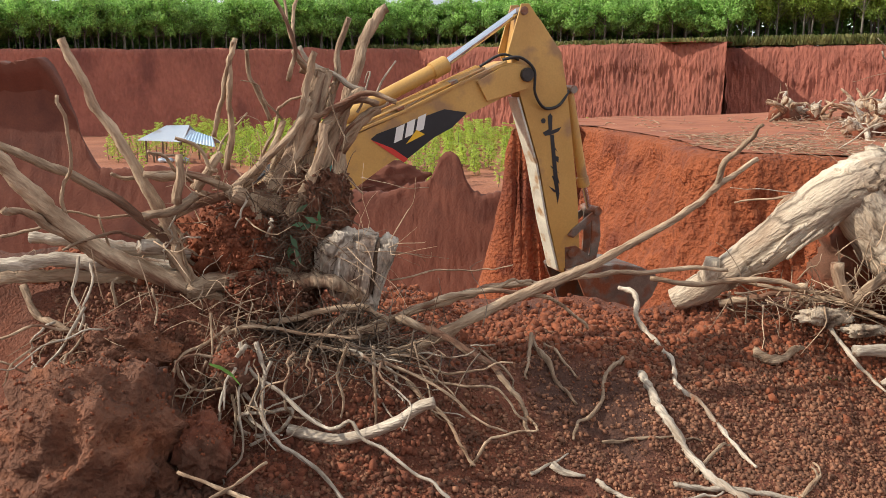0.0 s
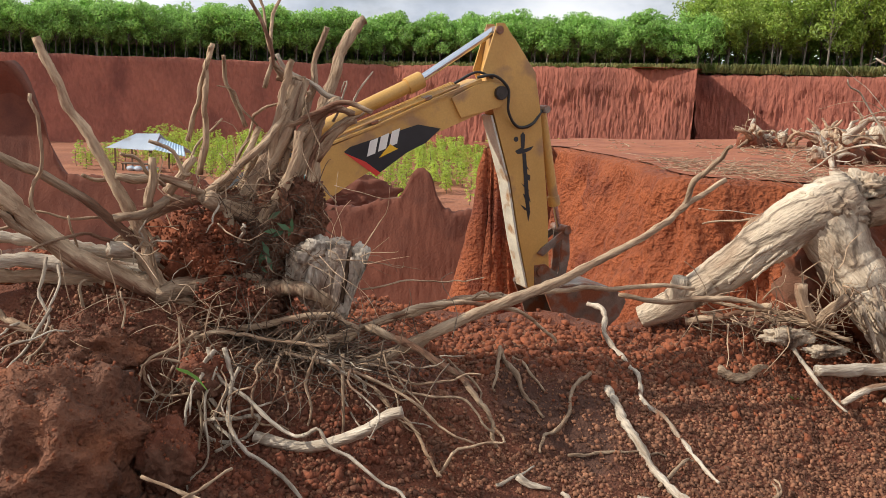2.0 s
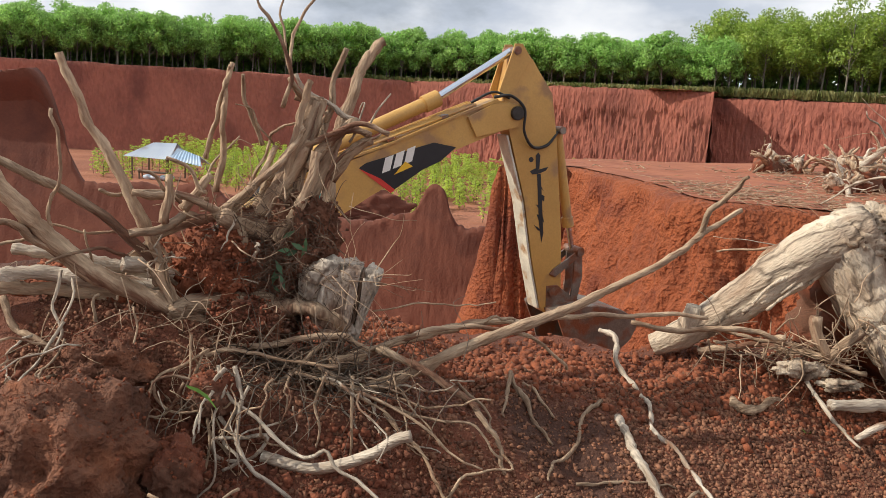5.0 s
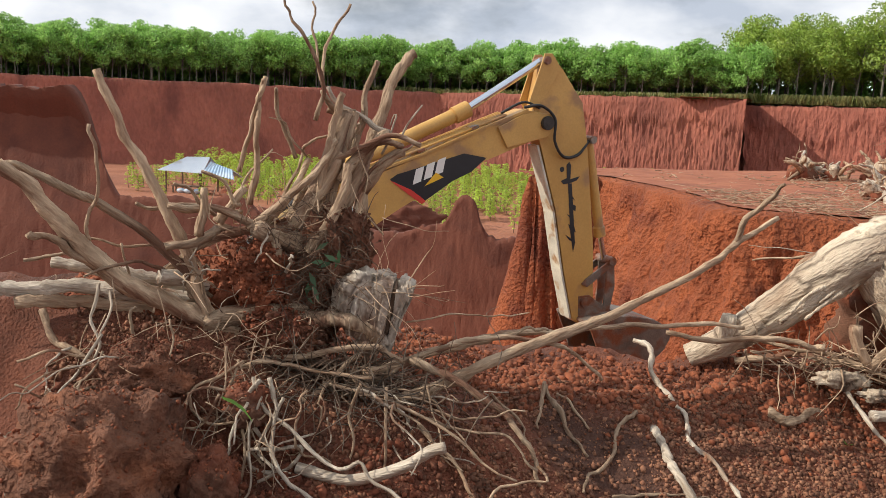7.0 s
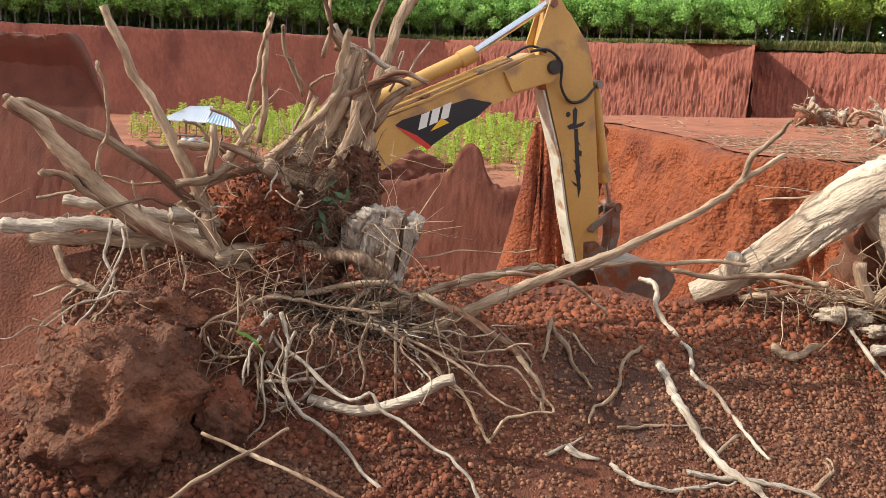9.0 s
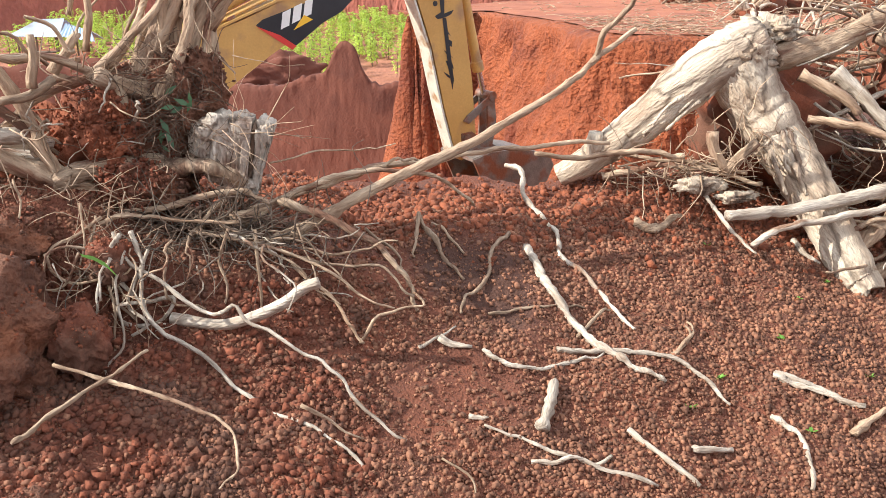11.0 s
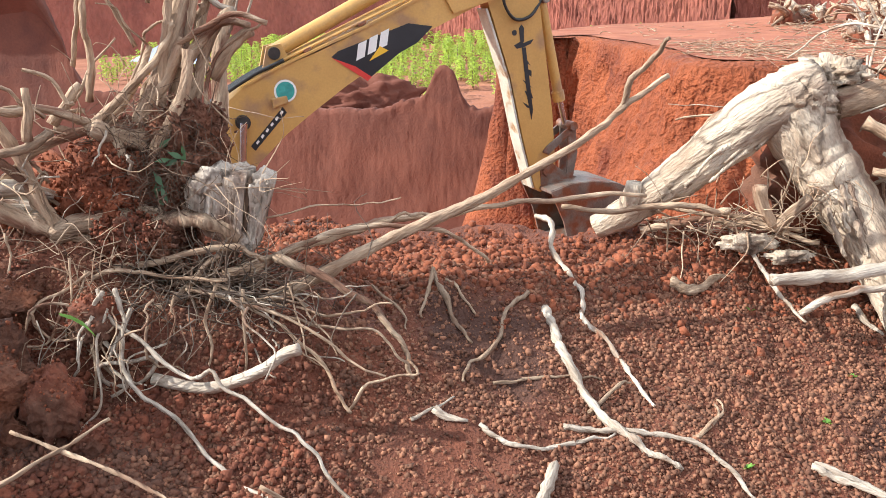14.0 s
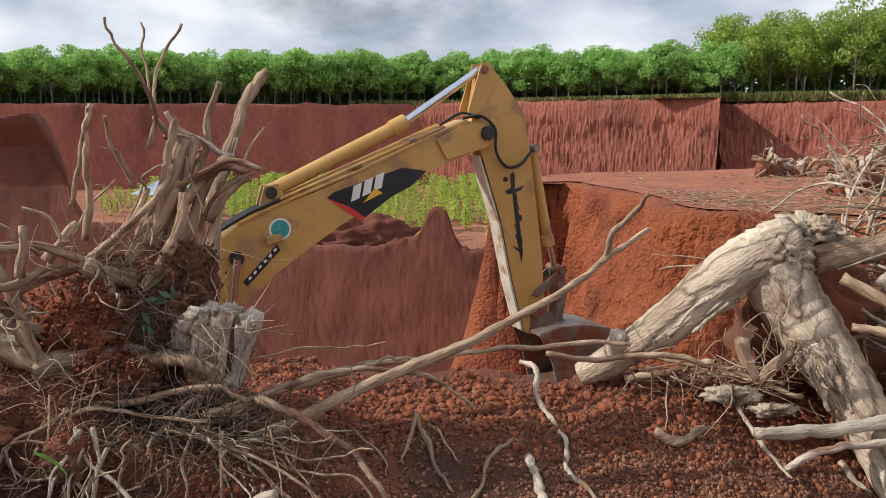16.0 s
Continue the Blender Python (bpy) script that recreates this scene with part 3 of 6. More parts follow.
    # boom cylinders
    for v in (-0.38, 0.38):
        cyl = part("boom_cylinder", rod((-4.95, v, -4.0), (-4.62, v, -1.9), 0.12, 20, 0.02), YELLOW, ex)
        part("boom_rod", rod((-4.62, v, -1.9), (-4.45, v, -0.42), 0.062, 16), CHROME, cyl, "chromed piston rod")
    # stick
    stick = part("stick", prism([(-0.02, 2.80), (0.10, 2.83), (0.36, 2.60), (0.82, 2.02), (0.97, 1.30), (1.08, 0.60), (1.27, -0.70), (1.36, -1.70), (1.28, -2.02), (1.05, -2.20), (0.92, -2.12),
                                 (0.66, -1.15), (0.40, 0.0), (-0.02, 1.25), (-0.20, 1.75), (-0.17, 1.95)], 0.185, 0.016), YELLOW, ex, "mustard-yellow stick with a worn paint edge")
    part("stick_wear_plate", prism([(-0.05, 1.22), (0.37, 0.0), (0.63, -1.15), (0.90, -2.10), (0.86, -2.10), (0.59, -1.15), (0.33, 0.0), (-0.09, 1.20)], 0.19, 0.006), PALE_STRIP, stick, "pale scuffed edge plate")
    for v in (-0.20, 0.20):
        part("stick_cheek", prism([(-0.30, 2.02), (-0.05, 2.86), (0.10, 2.87), (0.30, 2.62), (-0.02, 2.05), (-0.16, 1.78)], 0.018, 0.006, v), YELLOW, stick)
        part("stick_tip_boss", rod((1.16, v, -1.78), (1.16, v * 1.25, -1.78), 0.10, 18, 0.012), STEEL, stick)
    part("stick_top_pin", rod((0.0, -0.26, 2.74), (0.0, 0.26, 2.74), 0.075, 18, 0.012), STEEL, stick)
    # dagger film
    film = part("dagger_decal", flat([(0.62, 0.52), (0.70, 0.52), (0.86, -0.62), (0.83, -0.80), (0.74, -0.40)], -0.191), DECAL_BLACK, stick, "black dagger-shaped film on the stick")
    part("dagger_guard", flat([(0.46, 0.56), (0.58, 0.62), (0.66, 0.60), (0.86, 0.66), (0.80, 0.58), (0.68, 0.53), (0.52, 0.50)], -0.193), DECAL_BLACK, film)
    part("dagger_hilt", flat([(0.59, 0.60), (0.66, 0.61), (0.66, 0.86), (0.61, 0.92), (0.56, 0.86)], -0.193), DECAL_BLACK, film)
    for k in range(5):
        a = 0.35 - 0.2 * k
        part("scroll", flat([(0.66 + 0.05 * (k % 2) - 0.03, a), (0.72 + 0.10 * (k % 2), a - 0.05), (0.80 + 0.02 * k, a - 0.16), (0.73, a - 0.11)], -0.1925), DECAL_BLACK, film)
    part("scroll", flat(disc(0.47, 0.78, 0.05, 10), -0.1925), DECAL_BLACK, film)
    # stick cylinder on the boom
    cyl = part("stick_cylinder", rod((-3.85, 0.0, 0.62), (-1.62, 0.0, 1.70), 0.125, 24, 0.015), YELLOW, ex, "yellow cylinder barrel, dusty")
    part("cylinder_head", rod((-1.70, 0.0, 1.66), (-1.40, 0.0, 1.81), 0.155, 24, 0.02), YELLOW, cyl)
    part("cylinder_rod", rod((-1.45, 0.0, 1.79), (-0.02, 0.0, 2.73), 0.072, 20), CHROME, cyl, "bright chromed piston rod")
    for v in (-0.14, 0.14):
        part("cylinder_lug", prism([(-4.05, 0.35), (-3.60, 0.55), (-3.72, 0.78), (-3.95, 0.74)], 0.03, 0.01, v), YELLOW, boom)
    part("lug_pin", rod((-3.84, -0.22, 0.63), (-3.84, 0.22, 0.63), 0.10, 16, 0.01), BLACK_STEEL, boom)
    # bucket cylinder and linkage
    cyl = part("bucket_cylinder", rod((1.10, 0.0, 1.32), (1.50, 0.0, -0.42), 0.095, 20, 0.012), YELLOW, ex, "yellow bucket cylinder on the stick")
    part("cylinder_head", rod((1.47, 0.0, -0.32), (1.52, 0.0, -0.52), 0.12, 20, 0.015), YELLOW, cyl)
    part("cylinder_rod", rod((1.51, 0.0, -0.45), (1.66, 0.0, -1.00), 0.055, 16), CHROME, cyl)
    part("cylinder_pin", rod((1.10, -0.22, 1.35), (1.10, 0.22, 1.35), 0.075, 16, 0.01), STEEL, cyl)
    for v in (-0.20, 0.20):
        part("guide_link", prism([(1.06, -1.42), (1.14, -1.32), (1.72, -0.92), (1.75, -1.04), (1.68, -1.10), (1.18, -1.48)], 0.022, 0.008, v * 1.05), STEEL, ex)
        part("push_link", prism([(1.62, -0.95), (1.78, -0.95), (1.84, -1.50), (1.74, -2.06), (1.60, -2.06), (1.64, -1.50)], 0.025, 0.01, v * 0.75), STEEL, ex)
    part("link_pin", rod((1.69, -0.28, -0.98), (1.69, 0.28, -0.98), 0.09, 18, 0.015), STEEL, ex, "scuffed round link pin")
    # hoses over the joint
    local_hose([(-0.45, -0.31, 1.88), (-0.12, -0.34, 1.92), (0.16, -0.36, 1.70), (0.20, -0.33, 1.30), (0.45, -0.25, 1.02), (0.78, -0.21, 1.06), (1.02, -0.16, 1.32)], 0.026, ex)
    local_hose([(-0.85, -0.2, 1.76), (-0.45, -0.26, 1.97), (-0.10, -0.24, 1.88)], 0.022, ex)
    # bucket: shell, side plates, teeth
    bucket = new("bucket")
    bucket.parent = ex
    bucket["label"] = "soil-caked steel bucket"
    shell = [(1.02, -2.08), (1.45, -1.98), (1.95, -1.98), (2.50, -2.08), (2.86, -2.26), (2.95, -2.42), (2.80, -2.72), (2.45, -3.00), (1.95, -3.22), (1.45, -3.30)]
    inner = [(u - 0.03 * (k > 4), z - 0.06 if k < 5 else z + 0.05) for k, (u, z) in enumerate(shell)]
    part("shell", prism(shell + inner[::-1], 0.62, 0.006), STEEL, bucket, "rounded bucket shell caked with red soil")
    for v in (-0.62, 0.62):
        part("side_plate", prism([(1.02, -2.10), (1.45, -1.99), (1.95, -1.99), (2.50, -2.09), (2.86, -2.27), (2.93, -2.42), (2.79, -2.71), (2.44, -2.99), (1.95, -3.21), (1.46, -3.29), (1.30, -2.70)], 0.022, 0.008, v), STEEL, bucket)
    for k in range(5):
        v = -0.52 + 0.26 * k
        part("tooth", prism([(1.62, -3.22), (1.58, -3.36), (1.18, -3.42), (1.20, -3.38)], 0.05, 0.012, v), STEEL, bucket)
    for v in (-0.17, 0.17):
        part("bucket_ear", prism([(1.02, -1.66), (1.26, -1.64), (1.62, -1.90), (1.84, -1.98), (1.80, -2.12), (1.05, -2.14)], 0.03, 0.01, v), STEEL, bucket)
    # the machine that carries it, down in the pit
    house = part("house", prism([(-9.4, -4.5), (-5.6, -4.5), (-5.5, -4.1), (-5.6, -3.4), (-8.2, -3.1), (-9.3, -3.2)], 1.25, 0.06), YELLOW, ex, "yellow engine house of the excavator")
    part("cab", prism([(-6.9, -4.3), (-5.4, -4.3), (-5.35, -3.6), (-5.7, -2.75), (-6.9, -2.75)], 0.5, 0.05, -0.72), YELLOW, house)
    part("turntable", rod((-7.2, 0, -4.9), (-7.2, 0, -4.45), 0.75, 28), STEEL, ex)
    for v in (-1.15, 1.15):
        part("track", prism([(-9.1, -5.60), (-8.8, -5.72), (-5.5, -5.72), (-5.2, -5.55), (-5.15, -5.1), (-5.45, -4.86), (-8.9, -4.86), (-9.2, -5.1)], 0.30, 0.05, v), STEEL, ex, "muddy crawler track")
    part("track_frame", prism([(-8.2, -5.3), (-6.2, -5.3), (-6.2, -4.88), (-8.2, -4.88)], 0.9, 0.03), STEEL, ex)
    return ex


make_excavator()


# ---- lumps of earth ----
def lump_data(centre, radii, seed, detail=3, rough=0.28, freq=2.2):
    bm = bmesh.new()
    bmesh.ops.create_icosphere(bm, subdivisions=detail, radius=1.0)
    c = Vector(centre)
    off = Vector((seed * 3.17, seed * 1.93, seed * 0.71))
    verts = []
    for v in bm.verts:
        d = v.co.normalized()
        k = 1 + rough * noise.fractal(d * freq + off, 0.8, 2.1, 5) + 0.35 * rough * abs(noise.noise(d * freq * 3 + off))
        verts.append(c + Vector((d.x * radii[0], d.y * radii[1], d.z * radii[2])) * k)
    faces = [tuple(v.index for v in f.verts) for f in bm.faces]
    bm.free()
    return verts, faces


def clod(name, centre, radii, seed, material, label, category, detail=4, **more):
    v, f = lump_data((0, 0, 0), radii, seed, detail, **more)
    ob = mesh_object(name, v, f, material)
    ob.location = centre
    return tagged(ob, label, category)


# ---- uprooted stumps ----
left_stump = thing("uprooted_stump", (-0.95, 5.1, 0.1), "uprooted rubber tree stump, sawn trunk end, roots bristling with red soil", "tree stump")
right_stump = thing("uprooted_stump", (2.9, 5.9, 0.0), "pale forked rubber tree stump lying on the bank", "tree stump")
long_branch = thing("fallen_branch", (0.3, 4.8, 0.0), "long bare forked branch reaching across the bank", "branch")
counter = [0]


def rooted(owner, points, r0, r1, material, name="root"):
    counter[0] += 1
    at = owner.location
    points = [(x, y, max(z, bank_surface(x, y) + 0.4 * r1) if y < 5.4 else z) for x, y, z in points]
    pts = [(x - at.x, y - at.y, z - at.z) for x, y, z in points]
    big = r0 > 0.03
    v, f = tube_data(pts, r0, r1, 14 if big else 6, 0.010 if big else 0.015, 0.16, counter[0], 0.035, ridge=0.22 if big else 0.0, ridge_f=1.6)
    return aligned(name, (v, f), pts[0], pts[-1], material, owner)


def left_root(points, r0, r1, material=ROOT):
    return rooted(left_stump, points, r0, r1, material)


def right_root(points, r0, r1, material=ROOT):
    return rooted(right_stump, points, r0, r1, material)


def branch_root(points, r0, r1, material=ROOT):
    return rooted(long_branch, points, r0, r1, material, "limb")


def stick(points, r0, r1, material=ROOT):
    counter[0] += 1
    line = spline(points, 3 * len(points))
    points = [(a, b, max(c, bank_surface(a, b) + 0.6 * (r0 + r1) / 2 + 0.008)) for a, b, c in line]
    x, y, z = points[0]
    v, f = tube_data([(a - x, b - y, c - z) for a, b, c in points], r0, 0.62 * r1, 8, 0.009, 0.3, counter[0], 0.03, taper=1.6, ridge=0.25, ridge_f=1.4)
    end = [p - q for p, q in zip(points[-1], points[0])]
    ob = aligned("dry_stick", (v, f), (0, 0, 0), end, material)
    ob.matrix_basis = Matrix.Translation((x, y, z)) @ ob.matrix_basis
    what = "bleached pale" if material is ROOT_PALE else "brown bark-covered"
    size = "thick" if r0 > 0.02 else "thin"
    return tagged(ob, f"{size} {what} stick lying on red gravelly soil", "stick", "sticks on the bank")


def cut_log(points, r0, r1):
    points = [(a, b, max(c, bank_surface(a, b) + 0.9 * r0)) for a, b, c in points]
    x, y, z = points[0]
    v, f = tube_data([(a - x, b - y, c - z) for a, b, c in points], r0, r1, 12, 0.004, 0.08, 77, 0.03)
    ob = aligned("cut_log", (v, f), (0, 0, 0), [p - q for p, q in zip(points[-1], points[0])], ROOT_PALE)
    ob.matrix_basis = Matrix.Translation((x, y, z)) @ ob.matrix_basis
    return tagged(ob, "short bleached log with a splintered end among hanging roots", "log")


left_root([(-0.88, 5.20, 0.86), (-0.83, 5.27, 1.23), (-0.76, 5.32, 1.49), (-0.73, 5.35, 1.62)], 0.0449, 0.0355)
left_root([(-0.94, 5.15, 0.86), (-0.88, 5.17, 1.27), (-0.83, 5.19, 1.54), (-0.79, 5.20, 1.72)], 0.0308, 0.0207)
left_root([(-0.95, 5.20, 1.56), (-0.90, 5.18, 1.76), (-0.98, 5.14, 2.01), (-1.08, 5.12, 2.14), (-1.15, 5.10, 2.27)], 0.0128, 0.0075)
left_root([(-0.91, 5.20, 1.76), (-0.95, 5.23, 1.92), (-0.98, 5.26, 2.08), (-0.98, 5.30, 2.27)], 0.0089, 0.0065)
left_root([(-0.91, 5.20, 1.77), (-0.90, 5.23, 1.95), (-0.86, 5.27, 2.11), (-0.77, 5.30, 2.26)], 0.0102, 0.0078)
left_root([(-0.75, 5.40, 1.36), (-0.70, 5.43, 1.54), (-0.68, 5.46, 1.73), (-0.60, 5.50, 1.94)], 0.0287, 0.0146)
left_root([(-0.70, 5.50, 0.85), (-0.69, 5.64, 1.28), (-0.60, 5.75, 1.61), (-0.53, 5.83, 1.87), (-0.42, 5.90, 2.04)], 0.0511, 0.0313)
left_root([(-0.79, 5.20, 1.20), (-0.69, 5.23, 1.34), (-0.55, 5.27, 1.45), (-0.41, 5.30, 1.42)], 0.0345, 0.0176)
left_root([(-0.66, 5.30, 1.14), (-0.52, 5.30, 1.32), (-0.41, 5.30, 1.41)], 0.0387, 0.0282)
left_root([(-0.55, 5.30, 1.37), (-0.49, 5.30, 1.51), (-0.47, 5.30, 1.62), (-0.52, 5.30, 1.54)], 0.0078, 0.0039, ROOT_PALE)
left_root([(-0.73, 5.35, 1.61), (-0.81, 5.30, 1.62), (-0.87, 5.24, 1.67), (-0.91, 5.20, 1.72)], 0.0284, 0.0138)
left_root([(-1.34, 5.20, 1.03), (-1.28, 5.16, 1.37), (-1.27, 5.13, 1.60), (-1.24, 5.10, 1.80)], 0.0242, 0.0169)
left_root([(-1.08, 5.30, 1.32), (-1.15, 5.26, 1.49), (-1.19, 5.23, 1.60), (-1.19, 5.20, 1.75)], 0.0130, 0.0102)
left_root([(-1.01, 5.30, 1.33), (-1.10, 5.25, 1.45), (-1.14, 5.23, 1.54), (-1.22, 5.20, 1.55)], 0.0065, 0.0038)
left_root([(-1.46, 4.90, 0.19), (-1.52, 4.88, 0.46), (-1.66, 4.86, 0.84), (-1.85, 4.84, 1.23), (-2.01, 4.82, 1.51), (-2.11, 4.80, 1.79)], 0.0423, 0.0223)
left_root([(-1.49, 4.90, 0.32), (-1.76, 4.82, 0.48), (-2.04, 4.73, 0.66), (-2.21, 4.65, 0.88), (-2.39, 4.56, 1.13), (-2.52, 4.50, 1.25)], 0.0586, 0.0388)
left_root([(-1.50, 4.85, 0.34), (-1.30, 4.90, 0.42), (-1.06, 4.95, 0.42), (-0.85, 5.00, 0.39)], 0.0547, 0.0531)
left_root([(-1.52, 4.85, 0.35), (-1.41, 4.91, 0.22), (-1.28, 4.96, 0.20), (-1.19, 5.00, 0.23)], 0.0451, 0.0398)
left_root([(-1.59, 4.90, 0.49), (-1.64, 4.87, 0.65), (-1.89, 4.79, 0.91), (-2.16, 4.71, 1.08), (-2.42, 4.64, 1.21), (-2.58, 4.60, 1.27)], 0.0293, 0.0214)
left_root([(-2.12, 4.70, 0.83), (-2.13, 4.69, 0.93), (-2.06, 4.66, 1.08), (-2.04, 4.63, 1.30), (-2.09, 4.60, 1.49)], 0.0115, 0.0113)
left_root([(-1.95, 4.80, 0.53), (-2.16, 4.65, 0.76), (-2.27, 4.57, 0.85), (-2.38, 4.50, 0.88)], 0.0287, 0.0179)
left_root([(-1.59, 5.00, 0.44), (-1.96, 4.91, 0.50), (-2.26, 4.83, 0.54), (-2.54, 4.75, 0.52), (-2.71, 4.70, 0.53)], 0.0531, 0.0406, ROOT_PALE)
left_root([(-1.59, 5.10, 0.50), (-1.90, 5.03, 0.56), (-2.15, 4.97, 0.61), (-2.44, 4.90, 0.66)], 0.0542, 0.0325, ROOT_PALE)
left_root([(-1.78, 4.95, 0.40), (-2.25, 4.80, 0.45), (-2.53, 4.70, 0.46)], 0.0394, 0.0343)
left_root([(-1.38, 5.20, 0.98), (-1.57, 5.14, 1.00), (-1.82, 5.06, 1.00), (-1.99, 5.00, 1.00)], 0.0153, 0.0123)
left_root([(-0.97, 5.10, 0.83), (-1.08, 5.07, 0.87), (-1.24, 5.04, 0.90), (-1.47, 4.99, 0.85), (-1.63, 4.94, 0.76), (-1.77, 4.90, 0.63)], 0.0406, 0.0228)
left_root([(-0.99, 5.10, 0.79), (-1.14, 5.01, 0.85), (-1.24, 4.95, 0.92)], 0.0508, 0.0427)
left_root([(-1.17, 5.00, 0.90), (-1.11, 4.97, 0.79), (-1.13, 4.95, 0.72)], 0.0332, 0.0263)
left_root([(-1.48, 5.00, 0.93), (-1.40, 5.05, 1.03), (-1.36, 5.10, 1.14)], 0.0332, 0.0237)
left_root([(-1.30, 5.00, 0.90), (-1.07, 5.08, 1.08), (-0.91, 5.14, 1.29), (-0.80, 5.20, 1.47)], 0.0299, 0.0207)
left_root([(-1.04, 5.10, 0.91), (-0.88, 5.15, 1.14), (-0.78, 5.20, 1.37)], 0.0339, 0.0242)
left_root([(-0.81, 5.20, 0.88), (-0.71, 5.24, 1.17), (-0.62, 5.28, 1.39), (-0.52, 5.30, 1.51)], 0.0380, 0.0246)
left_root([(-1.13, 5.30, 0.91), (-1.02, 5.33, 1.12), (-0.86, 5.37, 1.37), (-0.67, 5.40, 1.54)], 0.0282, 0.0179)
left_root([(-0.94, 5.00, 0.78), (-0.77, 5.05, 1.05), (-0.72, 5.10, 1.31)], 0.0332, 0.0271)
left_root([(-1.27, 5.30, 0.84), (-1.09, 5.35, 1.23), (-1.02, 5.37, 1.40), (-0.81, 5.40, 1.50)], 0.0156, 0.0080)
left_root([(-1.48, 5.30, 1.02), (-1.39, 5.40, 1.19), (-1.26, 5.50, 1.36)], 0.0104, 0.0054)
left_root([(-0.69, 5.20, 0.93), (-0.66, 5.24, 1.17), (-0.52, 5.27, 1.32), (-0.35, 5.30, 1.44)], 0.0128, 0.0078)
left_root([(-1.47, 5.00, 0.44), (-1.74, 4.90, 0.73), (-1.86, 4.84, 0.89), (-1.98, 4.80, 0.97)], 0.0123, 0.0071)
left_root([(-1.62, 4.90, 0.56), (-1.78, 4.80, 0.68), (-1.93, 4.71, 0.71), (-2.11, 4.60, 0.66)], 0.0144, 0.0090)
left_root([(-1.55, 5.00, 0.61), (-1.69, 4.95, 0.79), (-1.93, 4.88, 0.78), (-2.25, 4.80, 0.84)], 0.0123, 0.0094)
left_root([(-1.86, 4.90, 0.49), (-1.96, 4.85, 0.64), (-1.98, 4.80, 0.83)], 0.0096, 0.0071)
left_root([(-2.07, 4.70, 0.59), (-2.08, 4.62, 0.43), (-2.00, 4.55, 0.30), (-2.02, 4.50, 0.20)], 0.0115, 0.0088, ROOT_PALE)
left_root([(-2.01, 4.70, 0.55), (-1.96, 4.60, 0.43), (-2.00, 4.50, 0.33)], 0.0081, 0.0066, ROOT_PALE)
left_root([(-1.97, 4.50, 0.35), (-2.05, 4.36, 0.18), (-2.14, 4.20, 0.02), (-2.19, 4.04, -0.16), (-2.22, 3.90, -0.31)], 0.0111, 0.0057, ROOT_PALE)
left_root([(-1.72, 4.50, 0.17), (-1.98, 4.32, 0.08), (-2.12, 4.15, -0.12), (-2.24, 4.00, -0.27)], 0.0088, 0.0049)
left_root([(-1.89, 4.50, 0.20), (-2.07, 4.35, 0.21), (-2.20, 4.23, 0.16), (-2.26, 4.10, 0.02)], 0.0088, 0.0050)
left_root([(-2.40, 4.70, 0.42), (-2.29, 4.63, 0.26), (-2.14, 4.58, 0.23), (-1.94, 4.50, 0.14)], 0.0218, 0.0149)
left_root([(-1.89, 4.70, 0.14), (-1.87, 4.70, 0.31), (-1.89, 4.70, 0.44), (-1.84, 4.70, 0.47)], 0.0115, 0.0092)
left_root([(-1.63, 4.60, 0.43), (-1.59, 4.51, 0.26), (-1.59, 4.40, 0.07)], 0.0068, 0.0043)
left_root([(-1.12, 4.45, 0.17), (-1.05, 4.39, 0.02), (-0.87, 4.32, -0.08), (-0.62, 4.21, -0.23), (-0.49, 4.16, -0.18), (-0.34, 4.10, -0.27), (-0.17, 4.02, -0.35), (-0.01, 3.95, -0.44), (0.12, 3.87, -0.60), (0.34, 3.75, -0.79)], 0.0142, 0.0092, ROOT_PALE)
left_root([(-1.03, 4.45, 0.17), (-0.98, 4.38, 0.03), (-0.97, 4.29, -0.17), (-0.87, 4.21, -0.30), (-0.65, 4.10, -0.42), (-0.38, 3.94, -0.61), (-0.08, 3.76, -0.82), (0.14, 3.60, -1.03)], 0.0131, 0.0088, ROOT_PALE)
left_root([(-1.07, 4.40, 0.17), (-1.14, 4.39, 0.06), (-1.07, 4.37, -0.13), (-0.95, 4.36, -0.20), (-0.83, 4.35, -0.18), (-0.91, 4.34, -0.29), (-1.08, 4.32, -0.31), (-1.10, 4.31, -0.21), (-0.97, 4.30, -0.16)], 0.0130, 0.0106, ROOT_PALE)
left_root([(-0.54, 4.55, 0.14), (-0.59, 4.49, -0.02), (-0.57, 4.43, -0.17), (-0.59, 4.40, -0.26)], 0.0101, 0.0065)
left_root([(-0.40, 4.55, 0.12), (-0.37, 4.43, -0.17), (-0.39, 4.35, -0.38), (-0.36, 4.30, -0.50)], 0.0089, 0.0063)
left_root([(-1.17, 4.40, 0.02), (-1.14, 4.32, -0.18), (-1.13, 4.24, -0.38), (-1.13, 4.20, -0.49)], 0.0086, 0.0062)
left_root([(-1.31, 4.60, 0.29), (-1.29, 4.51, 0.09), (-1.30, 4.40, -0.14)], 0.0068, 0.0043)
left_root([(-1.11, 4.50, 0.14), (-1.20, 4.45, 0.07), (-1.41, 4.36, 0.11), (-1.45, 4.30, -0.03)], 0.0088, 0.0063)
left_root([(-1.14, 4.75, 0.18), (-0.81, 4.77, 0.23), (-0.52, 4.79, 0.27), (-0.35, 4.80, 0.21)], 0.0221, 0.0159)
left_root([(-1.26, 4.70, 0.11), (-1.09, 4.68, 0.20), (-0.86, 4.65, 0.16), (-0.47, 4.60, 0.14)], 0.0139, 0.0090)
left_root([(-0.29, 4.85, 0.20), (0.01, 4.75, 0.10), (0.30, 4.63, -0.06), (0.42, 4.55, -0.23), (0.47, 4.50, -0.36)], 0.0290, 0.0120)
